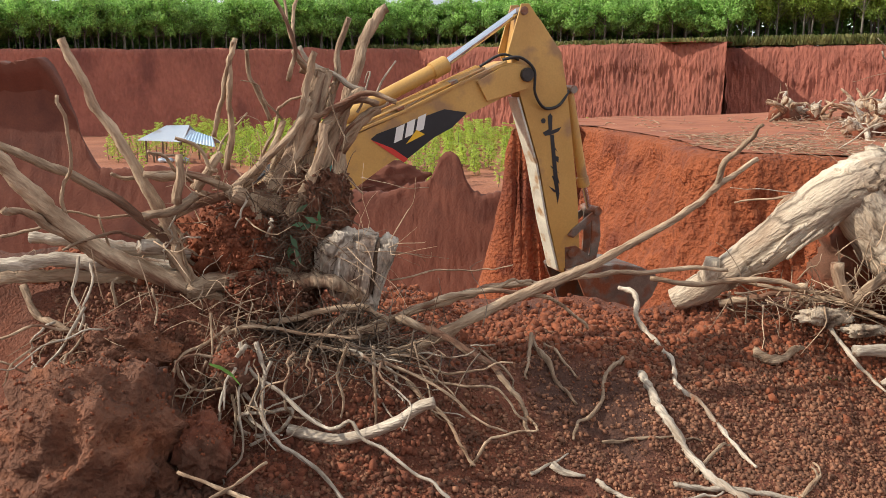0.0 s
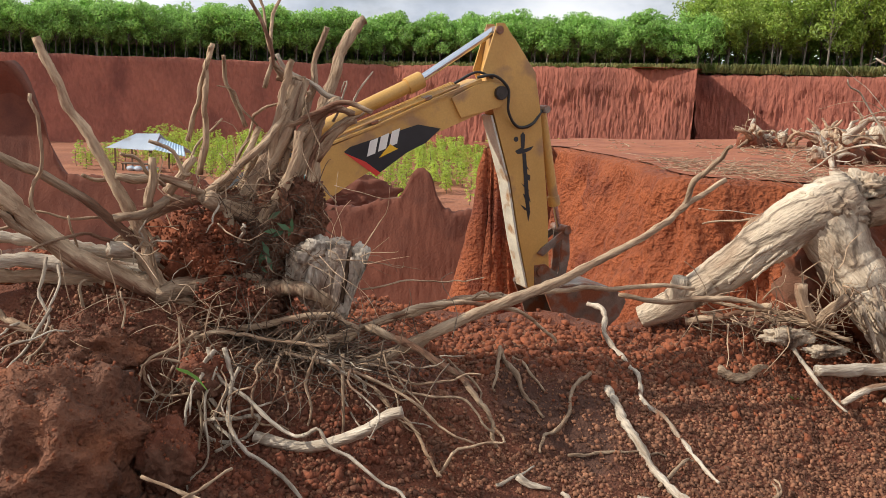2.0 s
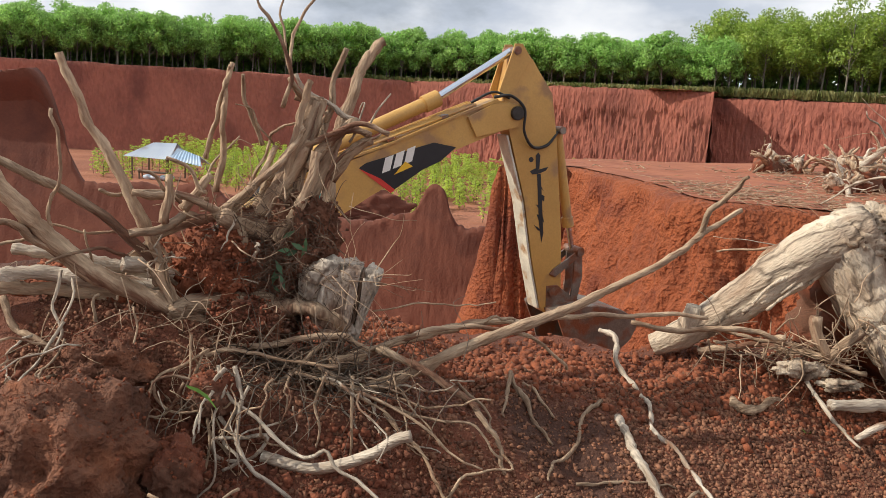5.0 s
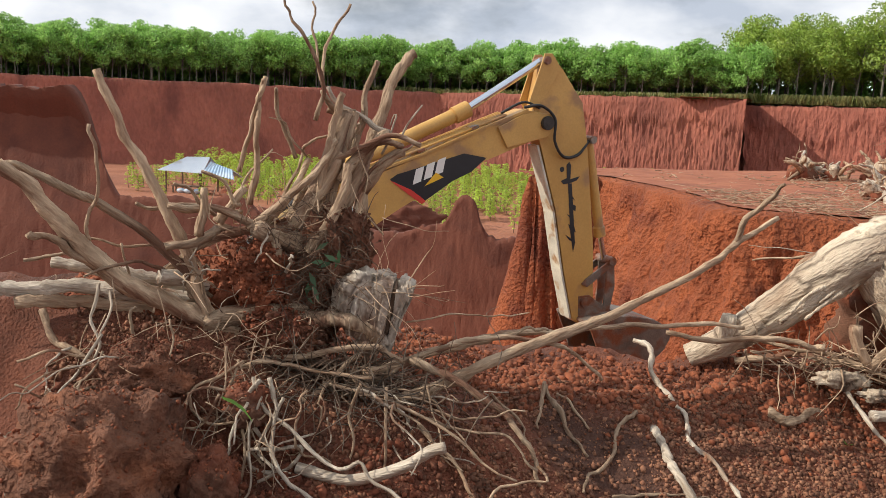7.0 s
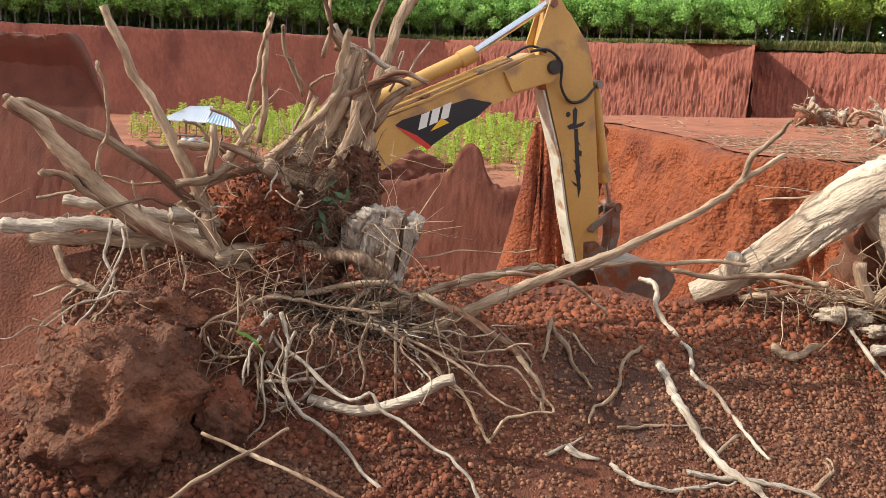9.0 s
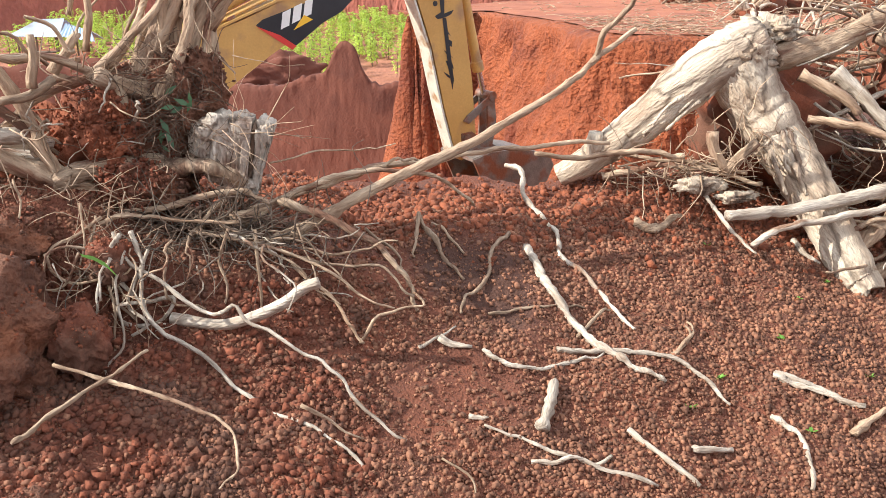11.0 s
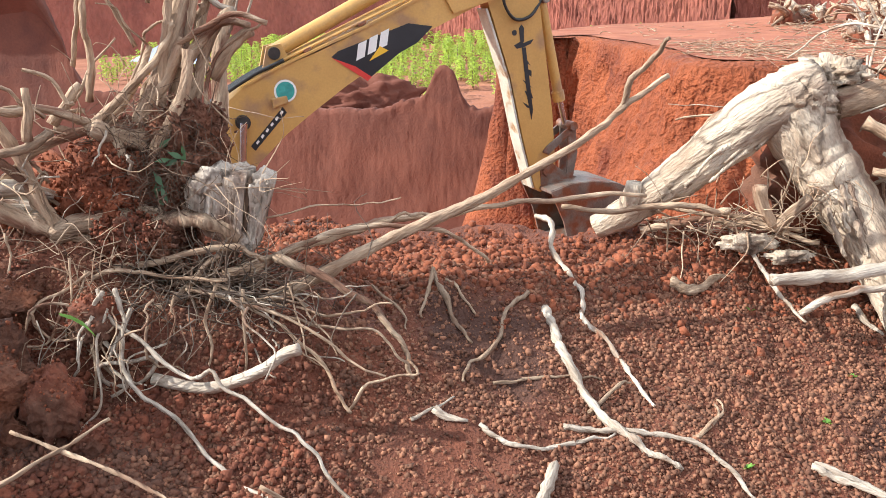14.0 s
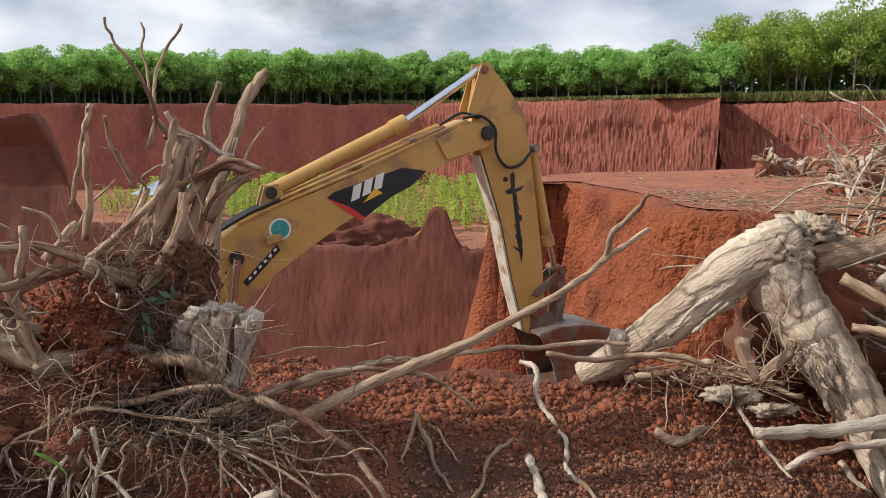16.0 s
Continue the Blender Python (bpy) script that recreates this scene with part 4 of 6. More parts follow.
left_root([(-0.61, 4.70, 0.11), (-0.28, 4.64, -0.03), (0.04, 4.58, -0.11), (0.29, 4.54, -0.13), (0.43, 4.50, -0.30)], 0.0115, 0.0066)
left_root([(-0.73, 4.65, 0.09), (-0.34, 4.57, 0.02), (-0.02, 4.49, -0.11), (0.16, 4.44, -0.26), (0.35, 4.40, -0.32)], 0.0114, 0.0065)
left_root([(-0.22, 4.60, -0.16), (-0.02, 4.48, -0.26), (0.09, 4.37, -0.39), (0.14, 4.30, -0.48)], 0.0113, 0.0085)
left_root([(0.14, 4.35, -0.50), (0.24, 4.38, -0.36), (0.38, 4.41, -0.33), (0.51, 4.43, -0.31), (0.44, 4.45, -0.24)], 0.0085, 0.0066)
left_root([(-0.47, 4.60, 0.04), (-0.21, 4.51, -0.06), (-0.09, 4.45, -0.20), (0.04, 4.40, -0.26)], 0.0090, 0.0043)
left_root([(-0.29, 4.70, -0.02), (0.01, 4.65, -0.07), (0.20, 4.63, -0.04), (0.36, 4.60, 0.02)], 0.0092, 0.0045)
left_root([(-0.89, 4.60, -0.16), (-0.80, 4.67, -0.01), (-0.68, 4.75, 0.16), (-0.59, 4.80, 0.25)], 0.0214, 0.0159)
left_root([(-0.94, 4.40, 0.08), (-1.00, 4.36, -0.04), (-1.06, 4.31, -0.21), (-0.96, 4.28, -0.26), (-1.05, 4.25, -0.34)], 0.0108, 0.0084, ROOT_PALE)
left_root([(-1.29, 4.40, 0.08), (-1.37, 4.36, -0.07), (-1.48, 4.33, -0.09), (-1.62, 4.30, -0.05)], 0.0086, 0.0042)
left_root([(-1.02, 4.30, -0.27), (-1.18, 4.41, -0.12), (-1.28, 4.51, 0.04), (-1.23, 4.60, 0.21)], 0.0085, 0.0068)
branch_root([(-0.36, 4.75, -0.14), (-0.09, 4.84, 0.06), (0.31, 4.97, 0.24), (0.73, 5.08, 0.39), (1.09, 5.19, 0.54), (1.49, 5.30, 0.75), (1.71, 5.37, 0.92), (1.98, 5.45, 1.08)], 0.0410, 0.0145)
branch_root([(1.70, 5.38, 0.91), (1.76, 5.33, 1.08), (1.87, 5.29, 1.20), (1.91, 5.25, 1.33)], 0.0250, 0.0139)
left_root([(-0.55, 4.75, 0.13), (-0.30, 4.89, 0.18), (0.00, 5.04, 0.25), (0.39, 5.23, 0.31), (0.77, 5.39, 0.30), (1.29, 5.60, 0.31), (1.96, 5.85, 0.26)], 0.0284, 0.0155)
left_root([(-0.49, 4.80, 0.08), (-0.16, 4.93, 0.24), (0.14, 5.04, 0.30), (0.46, 5.14, 0.27), (0.70, 5.22, 0.20), (0.92, 5.30, 0.01)], 0.0223, 0.0106)
left_root([(-0.46, 4.80, 0.15), (-0.10, 4.95, 0.25), (0.25, 5.09, 0.32), (0.41, 5.15, 0.34), (0.55, 5.20, 0.35)], 0.0142, 0.0077)
left_root([(-0.33, 4.90, 0.41), (-0.03, 4.98, 0.45), (0.21, 5.05, 0.44), (0.41, 5.10, 0.47)], 0.0060, 0.0038)
left_root([(-1.41, 5.20, 1.23), (-1.33, 5.16, 1.47), (-1.27, 5.13, 1.65), (-1.24, 5.10, 1.81)], 0.0153, 0.0100)
left_root([(-1.55, 4.90, 1.24), (-1.43, 4.95, 1.18), (-1.39, 4.98, 1.08), (-1.35, 5.00, 1.02)], 0.0120, 0.0123)
left_root([(-1.64, 4.70, 1.18), (-1.58, 4.76, 1.14), (-1.53, 4.82, 1.07), (-1.46, 4.90, 1.00)], 0.0092, 0.0120)
left_root([(-1.71, 4.80, 1.04), (-1.57, 4.87, 1.02), (-1.39, 4.96, 0.99), (-1.22, 5.05, 0.88), (-1.12, 5.10, 0.82)], 0.0223, 0.0305)
left_root([(-1.53, 4.80, 0.88), (-1.50, 4.80, 1.02), (-1.51, 4.80, 1.15)], 0.0319, 0.0191)
left_root([(-1.48, 5.00, 0.91), (-1.36, 5.06, 0.88), (-1.20, 5.14, 0.96), (-1.07, 5.23, 1.14), (-1.00, 5.30, 1.30)], 0.0266, 0.0176)
left_root([(-1.69, 4.70, 0.82), (-1.55, 4.80, 0.85), (-1.44, 4.90, 0.92)], 0.0250, 0.0293)
left_root([(-1.76, 4.80, 0.63), (-1.64, 4.91, 0.59), (-1.53, 5.00, 0.54)], 0.0446, 0.0398, ROOT_PALE)
left_root([(-1.34, 5.00, 0.78), (-1.27, 5.04, 0.69), (-1.15, 5.10, 0.81)], 0.0266, 0.0203)
left_root([(-0.91, 5.40, 1.77), (-0.85, 5.40, 1.68), (-0.72, 5.40, 1.61), (-0.63, 5.40, 1.56), (-0.54, 5.40, 1.50)], 0.0159, 0.0212, ROOT_PALE)
left_root([(-0.89, 5.30, 1.64), (-0.82, 5.30, 1.62), (-0.78, 5.30, 1.61)], 0.0317, 0.0352)
left_root([(-0.78, 5.30, 1.61), (-0.83, 5.24, 1.37), (-0.92, 5.18, 1.15), (-1.08, 5.10, 0.87)], 0.0493, 0.0406)
left_root([(-0.30, 5.20, 1.44), (-0.45, 5.20, 1.49), (-0.62, 5.20, 1.44), (-0.79, 5.20, 1.34), (-0.92, 5.20, 1.27)], 0.0153, 0.0204)
left_root([(-0.43, 5.30, 1.48), (-0.39, 5.30, 1.58), (-0.33, 5.30, 1.67)], 0.0078, 0.0052, ROOT_PALE)
left_root([(-2.50, 4.70, 0.70), (-2.39, 4.73, 0.72), (-2.24, 4.76, 0.75), (-2.06, 4.80, 0.75)], 0.0115, 0.0094)
left_root([(-2.34, 4.30, 0.23), (-2.20, 4.38, 0.27), (-2.05, 4.45, 0.23), (-1.95, 4.50, 0.17)], 0.0085, 0.0066)
left_root([(-2.30, 4.20, 0.14), (-2.20, 4.27, 0.05), (-2.10, 4.33, 0.06), (-1.98, 4.40, 0.07)], 0.0062, 0.0065)
left_root([(-1.46, 4.40, 0.08), (-1.43, 4.39, -0.02), (-1.34, 4.37, -0.07), (-1.18, 4.35, -0.07)], 0.0108, 0.0064)
left_root([(-1.21, 4.60, 0.21), (-1.34, 4.52, 0.13), (-1.44, 4.45, 0.09), (-1.46, 4.40, 0.01)], 0.0113, 0.0086)
left_root([(-0.76, 4.40, -0.11), (-0.94, 4.35, -0.16), (-0.97, 4.32, -0.28), (-0.87, 4.30, -0.30)], 0.0065, 0.0042, ROOT_PALE)
left_root([(-1.06, 4.40, 0.08), (-1.10, 4.28, -0.13), (-1.05, 4.16, -0.33), (-1.15, 4.05, -0.47)], 0.0086, 0.0060, ROOT_PALE)
# right stump
right_root([(3.17, 5.95, 0.82), (3.67, 6.02, 0.92), (4.14, 6.09, 1.13), (4.63, 6.16, 1.28), (4.98, 6.20, 1.37)], 0.0948, 0.0535)
right_root([(2.60, 5.20, -0.11), (2.98, 5.26, -0.11), (3.41, 5.32, -0.08), (3.86, 5.39, -0.03), (4.33, 5.45, -0.01), (4.66, 5.50, 0.08)], 0.0380, 0.0511, ROOT_PALE)
right_root([(2.77, 5.15, -0.31), (3.00, 5.19, -0.20), (3.34, 5.24, -0.17), (3.78, 5.31, -0.14), (4.29, 5.38, -0.07), (4.64, 5.42, -0.14), (5.10, 5.50, 0.15)], 0.0205, 0.0329, ROOT_PALE)
right_root([(3.53, 5.20, -0.70), (3.63, 5.31, -0.42), (3.89, 5.40, -0.26), (4.05, 5.51, -0.01), (4.15, 5.60, 0.26)], 0.0691, 0.0372)
right_root([(3.56, 5.20, -0.64), (3.91, 5.31, -0.56), (4.22, 5.41, -0.45), (4.35, 5.52, -0.20), (4.52, 5.60, -0.02)], 0.0587, 0.0335)
right_root([(3.58, 5.80, 0.75), (3.78, 5.66, 0.54), (3.98, 5.50, 0.28)], 0.0501, 0.0402, ROOT_PALE)
right_root([(3.32, 5.80, 0.73), (3.57, 5.67, 0.59), (3.67, 5.60, 0.48)], 0.0462, 0.0297)
right_root([(3.36, 5.70, 0.43), (3.69, 5.54, 0.39), (3.94, 5.40, 0.26)], 0.0303, 0.0215)
right_root([(3.97, 6.00, 0.96), (4.23, 5.94, 0.82), (4.53, 5.86, 0.52), (4.75, 5.80, 0.31), (5.23, 5.70, 0.31)], 0.0359, 0.0227)
right_root([(4.39, 6.00, 1.74), (4.48, 5.94, 1.42), (4.57, 5.85, 0.94), (4.48, 5.76, 0.42), (4.29, 5.70, 0.14)], 0.0478, 0.0303)
right_root([(4.28, 6.10, 0.71), (4.61, 6.03, 0.79), (4.93, 5.97, 0.88), (5.31, 5.90, 0.86)], 0.0324, 0.0196)
right_root([(3.79, 5.40, -0.09), (4.08, 5.50, 0.12), (4.34, 5.62, 0.45), (4.45, 5.70, 0.72)], 0.0287, 0.0227)
right_root([(4.45, 5.40, 0.21), (4.67, 5.35, 0.29), (4.92, 5.30, 0.37)], 0.0287, 0.0211)
right_root([(3.80, 5.20, -0.51), (4.18, 5.13, -0.52), (4.53, 5.06, -0.56), (4.85, 5.00, -0.75)], 0.0207, 0.0133)
right_root([(3.46, 5.30, -0.36), (3.71, 5.24, -0.19), (4.09, 5.15, -0.27), (4.25, 5.10, -0.51), (4.02, 5.00, -0.91)], 0.0211, 0.0133)
right_root([(2.63, 5.62, 0.37), (2.65, 5.61, 0.24), (2.74, 5.60, 0.11)], 0.0410, 0.0335)
right_root([(2.90, 5.50, 0.32), (2.83, 5.54, 0.23), (2.74, 5.60, 0.10)], 0.0329, 0.0372)
right_root([(1.40, 5.70, 0.24), (1.69, 5.70, 0.20), (2.05, 5.70, 0.23), (2.31, 5.70, 0.21), (2.46, 5.70, 0.17)], 0.0189, 0.0227)
right_root([(2.42, 6.10, 0.60), (2.52, 6.10, 0.76), (2.71, 6.10, 0.81)], 0.0365, 0.0446)
right_root([(2.41, 6.20, 0.54), (2.44, 6.18, 0.67), (2.68, 6.13, 0.85), (2.88, 6.10, 0.89)], 0.0206, 0.0284)
right_root([(1.98, 6.00, -0.02), (2.26, 5.92, 0.06), (2.61, 5.83, 0.07), (3.07, 5.70, -0.05)], 0.0239, 0.0151)
right_root([(2.07, 6.00, 0.16), (2.26, 5.94, 0.13), (2.57, 5.84, 0.12), (2.98, 5.70, 0.04)], 0.0159, 0.0151)
# sticks on the bank
stick([(1.25, 5.22, -0.28), (1.30, 4.95, -0.40), (1.38, 4.67, -0.52), (1.49, 4.47, -0.61), (1.66, 4.28, -0.71), (1.84, 4.17, -0.78)], 0.028, 0.022, ROOT_PALE)
stick([(1.27, 6.10, 0.07), (1.37, 5.99, 0.05), (1.37, 5.81, -0.11), (1.47, 5.59, -0.24), (1.50, 5.37, -0.40), (1.49, 5.18, -0.53), (1.63, 4.96, -0.59), (1.72, 4.73, -0.68), (1.79, 4.55, -0.74)], 0.0203, 0.0181, ROOT_PALE)
stick([(1.27, 4.39, -0.62), (1.49, 4.38, -0.65), (1.81, 4.36, -0.70), (2.07, 4.25, -0.78), (2.19, 4.08, -0.87)], 0.017, 0.016, ROOT_PALE)
stick([(0.83, 4.33, -0.59), (0.93, 4.25, -0.64), (1.14, 4.24, -0.66), (1.39, 4.31, -0.67), (1.54, 4.38, -0.66)], 0.014, 0.012, ROOT_PALE)
stick([(0.57, 5.45, -0.08), (0.53, 5.22, -0.24), (0.50, 5.05, -0.35)], 0.0145, 0.0101)
stick([(0.57, 5.45, -0.10), (0.64, 5.24, -0.25), (0.72, 5.03, -0.40), (0.79, 4.90, -0.46)], 0.0181, 0.0130)
stick([(0.65, 5.40, -0.14), (0.74, 5.24, -0.22), (0.84, 5.10, -0.28)], 0.011, 0.008)
stick([(1.16, 5.33, -0.23), (1.03, 5.16, -0.28), (0.93, 4.88, -0.38), (0.78, 4.75, -0.41), (0.74, 4.61, -0.47)], 0.014, 0.012)
stick([(0.91, 4.63, -0.48), (1.12, 4.67, -0.49), (1.35, 4.70, -0.51), (1.51, 4.74, -0.52)], 0.009, 0.008)
stick([(0.47, 4.34, -0.54), (0.59, 4.41, -0.53), (0.70, 4.51, -0.50)], 0.012, 0.007, ROOT_PALE)
stick([(0.59, 4.40, -0.52), (0.76, 4.31, -0.58)], 0.023, 0.014, ROOT_PALE)
stick([(2.55, 4.29, -0.82), (2.69, 4.22, -0.87), (3.01, 4.08, -0.97)], 0.023, 0.019, ROOT_PALE)
stick([(3.19, 4.09, -0.99), (3.53, 4.32, -0.94), (3.97, 4.65, -0.87)], 0.019, 0.015, ROOT_PALE)
stick([(3.83, 4.54, -0.90), (3.94, 4.50, -0.93), (4.07, 4.41, -0.98)], 0.015, 0.009)
stick([(2.09, 5.58, -0.24), (2.24, 5.51, -0.29), (2.47, 5.63, -0.27)], 0.033, 0.034)
stick([(2.63, 5.70, -0.07), (2.73, 5.41, -0.27), (2.82, 5.20, -0.38)], 0.0151, 0.0138, ROOT_PALE)
stick([(1.95, 4.36, -0.73), (2.12, 4.52, -0.68), (2.13, 4.64, -0.64)], 0.009, 0.009)
stick([(3.28, 5.54, -0.42), (3.29, 5.40, -0.48), (3.35, 5.30, -0.53)], 0.022, 0.018, ROOT_PALE)
stick([(1.06, 3.83, -0.81), (1.14, 4.00, -0.75), (1.21, 4.17, -0.69)], 0.036, 0.036, ROOT_PALE)
stick([(1.54, 3.87, -0.86), (1.67, 3.70, -0.95), (1.82, 3.55, -1.03)], 0.018, 0.019, ROOT_PALE)
stick([(0.76, 3.85, -0.77), (0.98, 3.76, -0.84), (1.19, 3.67, -0.90), (1.58, 3.53, -1.01)], 0.010, 0.016, ROOT_PALE)
stick([(0.97, 3.66, -0.88), (1.19, 3.65, -0.91), (1.38, 3.68, -0.92)], 0.012, 0.015, ROOT_PALE)
stick([(2.57, 4.31, -0.82), (2.80, 4.20, -0.89), (3.01, 4.08, -0.97)], 0.026, 0.019, ROOT_PALE)
stick([(2.40, 3.99, -0.93), (2.51, 3.83, -1.01), (2.43, 3.53, -1.12)], 0.016, 0.016, ROOT_PALE)
stick([(2.86, 3.92, -1.01), (3.15, 4.07, -0.99)], 0.026, 0.027)
stick([(1.86, 3.76, -0.95), (2.10, 3.79, -0.97)], 0.020, 0.020, ROOT_PALE)
stick([(1.96, 4.36, -0.72), (2.15, 4.55, -0.67), (2.17, 4.66, -0.63)], 0.012, 0.009)
stick([(0.69, 3.90, -0.74), (0.80, 3.88, -0.77)], 0.016, 0.013, ROOT_PALE)
stick([(-1.29, 3.24, -0.35), (-1.20, 3.35, -0.32), (-1.00, 3.58, -0.25), (-0.85, 3.76, -0.20)], 0.011, 0.012)
stick([(-1.23, 3.65, -0.20), (-0.98, 3.58, -0.26), (-0.65, 3.48, -0.34), (-0.46, 3.39, -0.40), (-0.39, 3.22, -0.48), (-0.45, 3.06, -0.53)], 0.010, 0.006)
stick([(-0.14, 3.56, -0.43), (0.01, 3.57, -0.54), (0.13, 3.58, -0.64)], 0.009, 0.007)
stick([(0.52, 3.65, -0.82), (0.65, 3.54, -0.88), (0.67, 3.45, -0.92)], 0.007, 0.007)
stick([(0.21, 5.15, -0.08), (0.40, 5.05, -0.23), (0.43, 4.93, -0.29)], 0.009, 0.007)
stick([(1.42, 4.50, -0.60), (1.62, 4.70, -0.54), (1.69, 4.75, -0.54)], 0.012, 0.009)
# log
cut_log([(-0.85, 4.35, -0.44), (-0.57, 4.30, -0.35), (-0.32, 4.25, -0.23), (-0.14, 4.22, -0.11), (-0.06, 4.20, -0.07)], 0.0332, 0.0307)


def fibre_tangle(name, owner, centre, spread, count, length, r, seed, down=0.2, material=ROOT_FINE, flow=(0, 0, 0)):
    """A mat of hair-thin roots, too many to count."""
    rng = np.random.RandomState(seed)
    heap = Heap()
    for k in range(count):
        p = np.array(centre) + rng.normal(size=3) * np.array(spread)
        d = rng.normal(size=3) + np.array(flow)
        d /= np.linalg.norm(d)
        pts = [p]
        for _ in range(3):
            d = d + 0.45 * rng.normal(size=3) + np.array((0, 0, -down))
            d /= np.linalg.norm(d)
            pts.append(pts[-1] + d * length * rng.uniform(0.15, 0.45))
        v, f = tube_data(pts, r * rng.uniform(0.5, 1.4), r * 0.4, 4, 0.004, 0.1, seed * 1000 + k, length / 9)
        heap.add(v, f)
    at = owner.location
    heap.v = [(v[0] - at.x, v[1] - at.y, v[2] - at.z) for v in heap.v]
    ob = heap.make(name, material, owner)
    ob["kind"] = "stuff"
    return ob


def local_lump(name, owner, centre, radii, seed, material, label="", detail=4, **more):
    at = owner.location
    v, f = lump_data((centre[0] - at.x, centre[1] - at.y, centre[2] - at.z), radii, seed, detail, **more)
    return mesh_object(name, v, f, material, owner, label)


CRUMB = np.array([(x, y, z) for x in (-0.62, 0.62) for y in (-0.62, 0.62) for z in (-0.62, 0.62)])
CRUMB_FACES = np.array([(0, 1, 3, 2), (4, 6, 7, 5), (0, 4, 5, 1), (2, 3, 7, 6), (0, 2, 6, 4), (1, 5, 7, 3)])


def crumb_mesh(name, at, r, material, rng, parent=None):
    """Rounded, uneven crumbs of radius r at the given places, joined into one mesh."""
    n = len(at)
    shape = CRUMB[None] * (1 + 0.24 * rng.normal(size=(n, 8, 1))) * rng.uniform(0.75, 1.25, size=(n, 1, 3))
    a = rng.uniform(0, 6.28, n)[:, None]
    b = rng.uniform(0, 6.28, n)[:, None]
    x, y, z = shape[..., 0], shape[..., 1], shape[..., 2]
    x, y = x * np.cos(a) - y * np.sin(a), x * np.sin(a) + y * np.cos(a)
    y, z = y * np.cos(b) - z * np.sin(b), y * np.sin(b) + z * np.cos(b)
    v = np.stack([x, y, z], -1) * r[:, None, None] + at[:, None]
    f = CRUMB_FACES[None] + 8 * np.arange(n)[:, None, None]
    return mesh_object(name, v.reshape(-1, 3).tolist(), f.reshape(-1, 4).tolist(), material, parent)


def crumbs_on(host, count, size, material, seed, upward=-0.3):
    """Crumbs of earth clinging to a lump."""
    rng = np.random.RandomState(seed)
    co = np.array([tuple(v.co) for v in host.data.vertices])
    nr = np.array([tuple(v.normal) for v in host.data.vertices])
    pick = rng.choice(np.nonzero((nr[:, 2] > upward) & (nr[:, 1] < 0.5))[0], count)
    r = size[0] + (size[1] - size[0]) * rng.uniform(size=count) ** 3
    ob = crumb_mesh("loose_soil", co[pick] + rng.normal(size=(count, 3)) * 0.012 + nr[pick] * r[:, None] * 0.2, r, material, rng, host)
    ob["kind"] = "stuff"
    return ob


# left stump: sawn trunk end lying on its side, soil core, fibres
def bark_block(stations, seed, n=40, rings=26, rough=0.02):
    """A squarish trunk piece lofted through stations (x, y, z, half depth, half height, lean), with knots and shallow splits."""
    line = spline([q[:3] for q in stations], rings)
    size = spline([(q[3], q[4], q[5]) for q in stations], rings)
    v, f = [], []
    for i in range(rings):
        for k in range(n):
            a = 2 * math.pi * k / n
            c, w = math.cos(a), math.sin(a)
            y, z = math.copysign(abs(c) ** 0.4, c), math.copysign(abs(w) ** 0.4, w)
            g = rough * (fractal(i * 0.22 + seed, y * 2.2, z * 2.2, 5) - 1.2 * max(0.0, 0.12 - abs(fractal(i * 0.1 + seed, y * 1.6, z * 0.9 + 7, 3))) / 0.12)
            v.append((line[i][0] + size[i][2] * z, line[i][1] + y * (size[i][0] + g), line[i][2] + z * (size[i][1] + g)))
    f = [(i * n + k, i * n + (k + 1) % n, (i + 1) * n + (k + 1) % n, (i + 1) * n + k) for i in range(rings - 1) for k in range(n)]
    f += [tuple(range(n))[::-1], tuple((rings - 1) * n + k for k in range(n))]
    return v, f


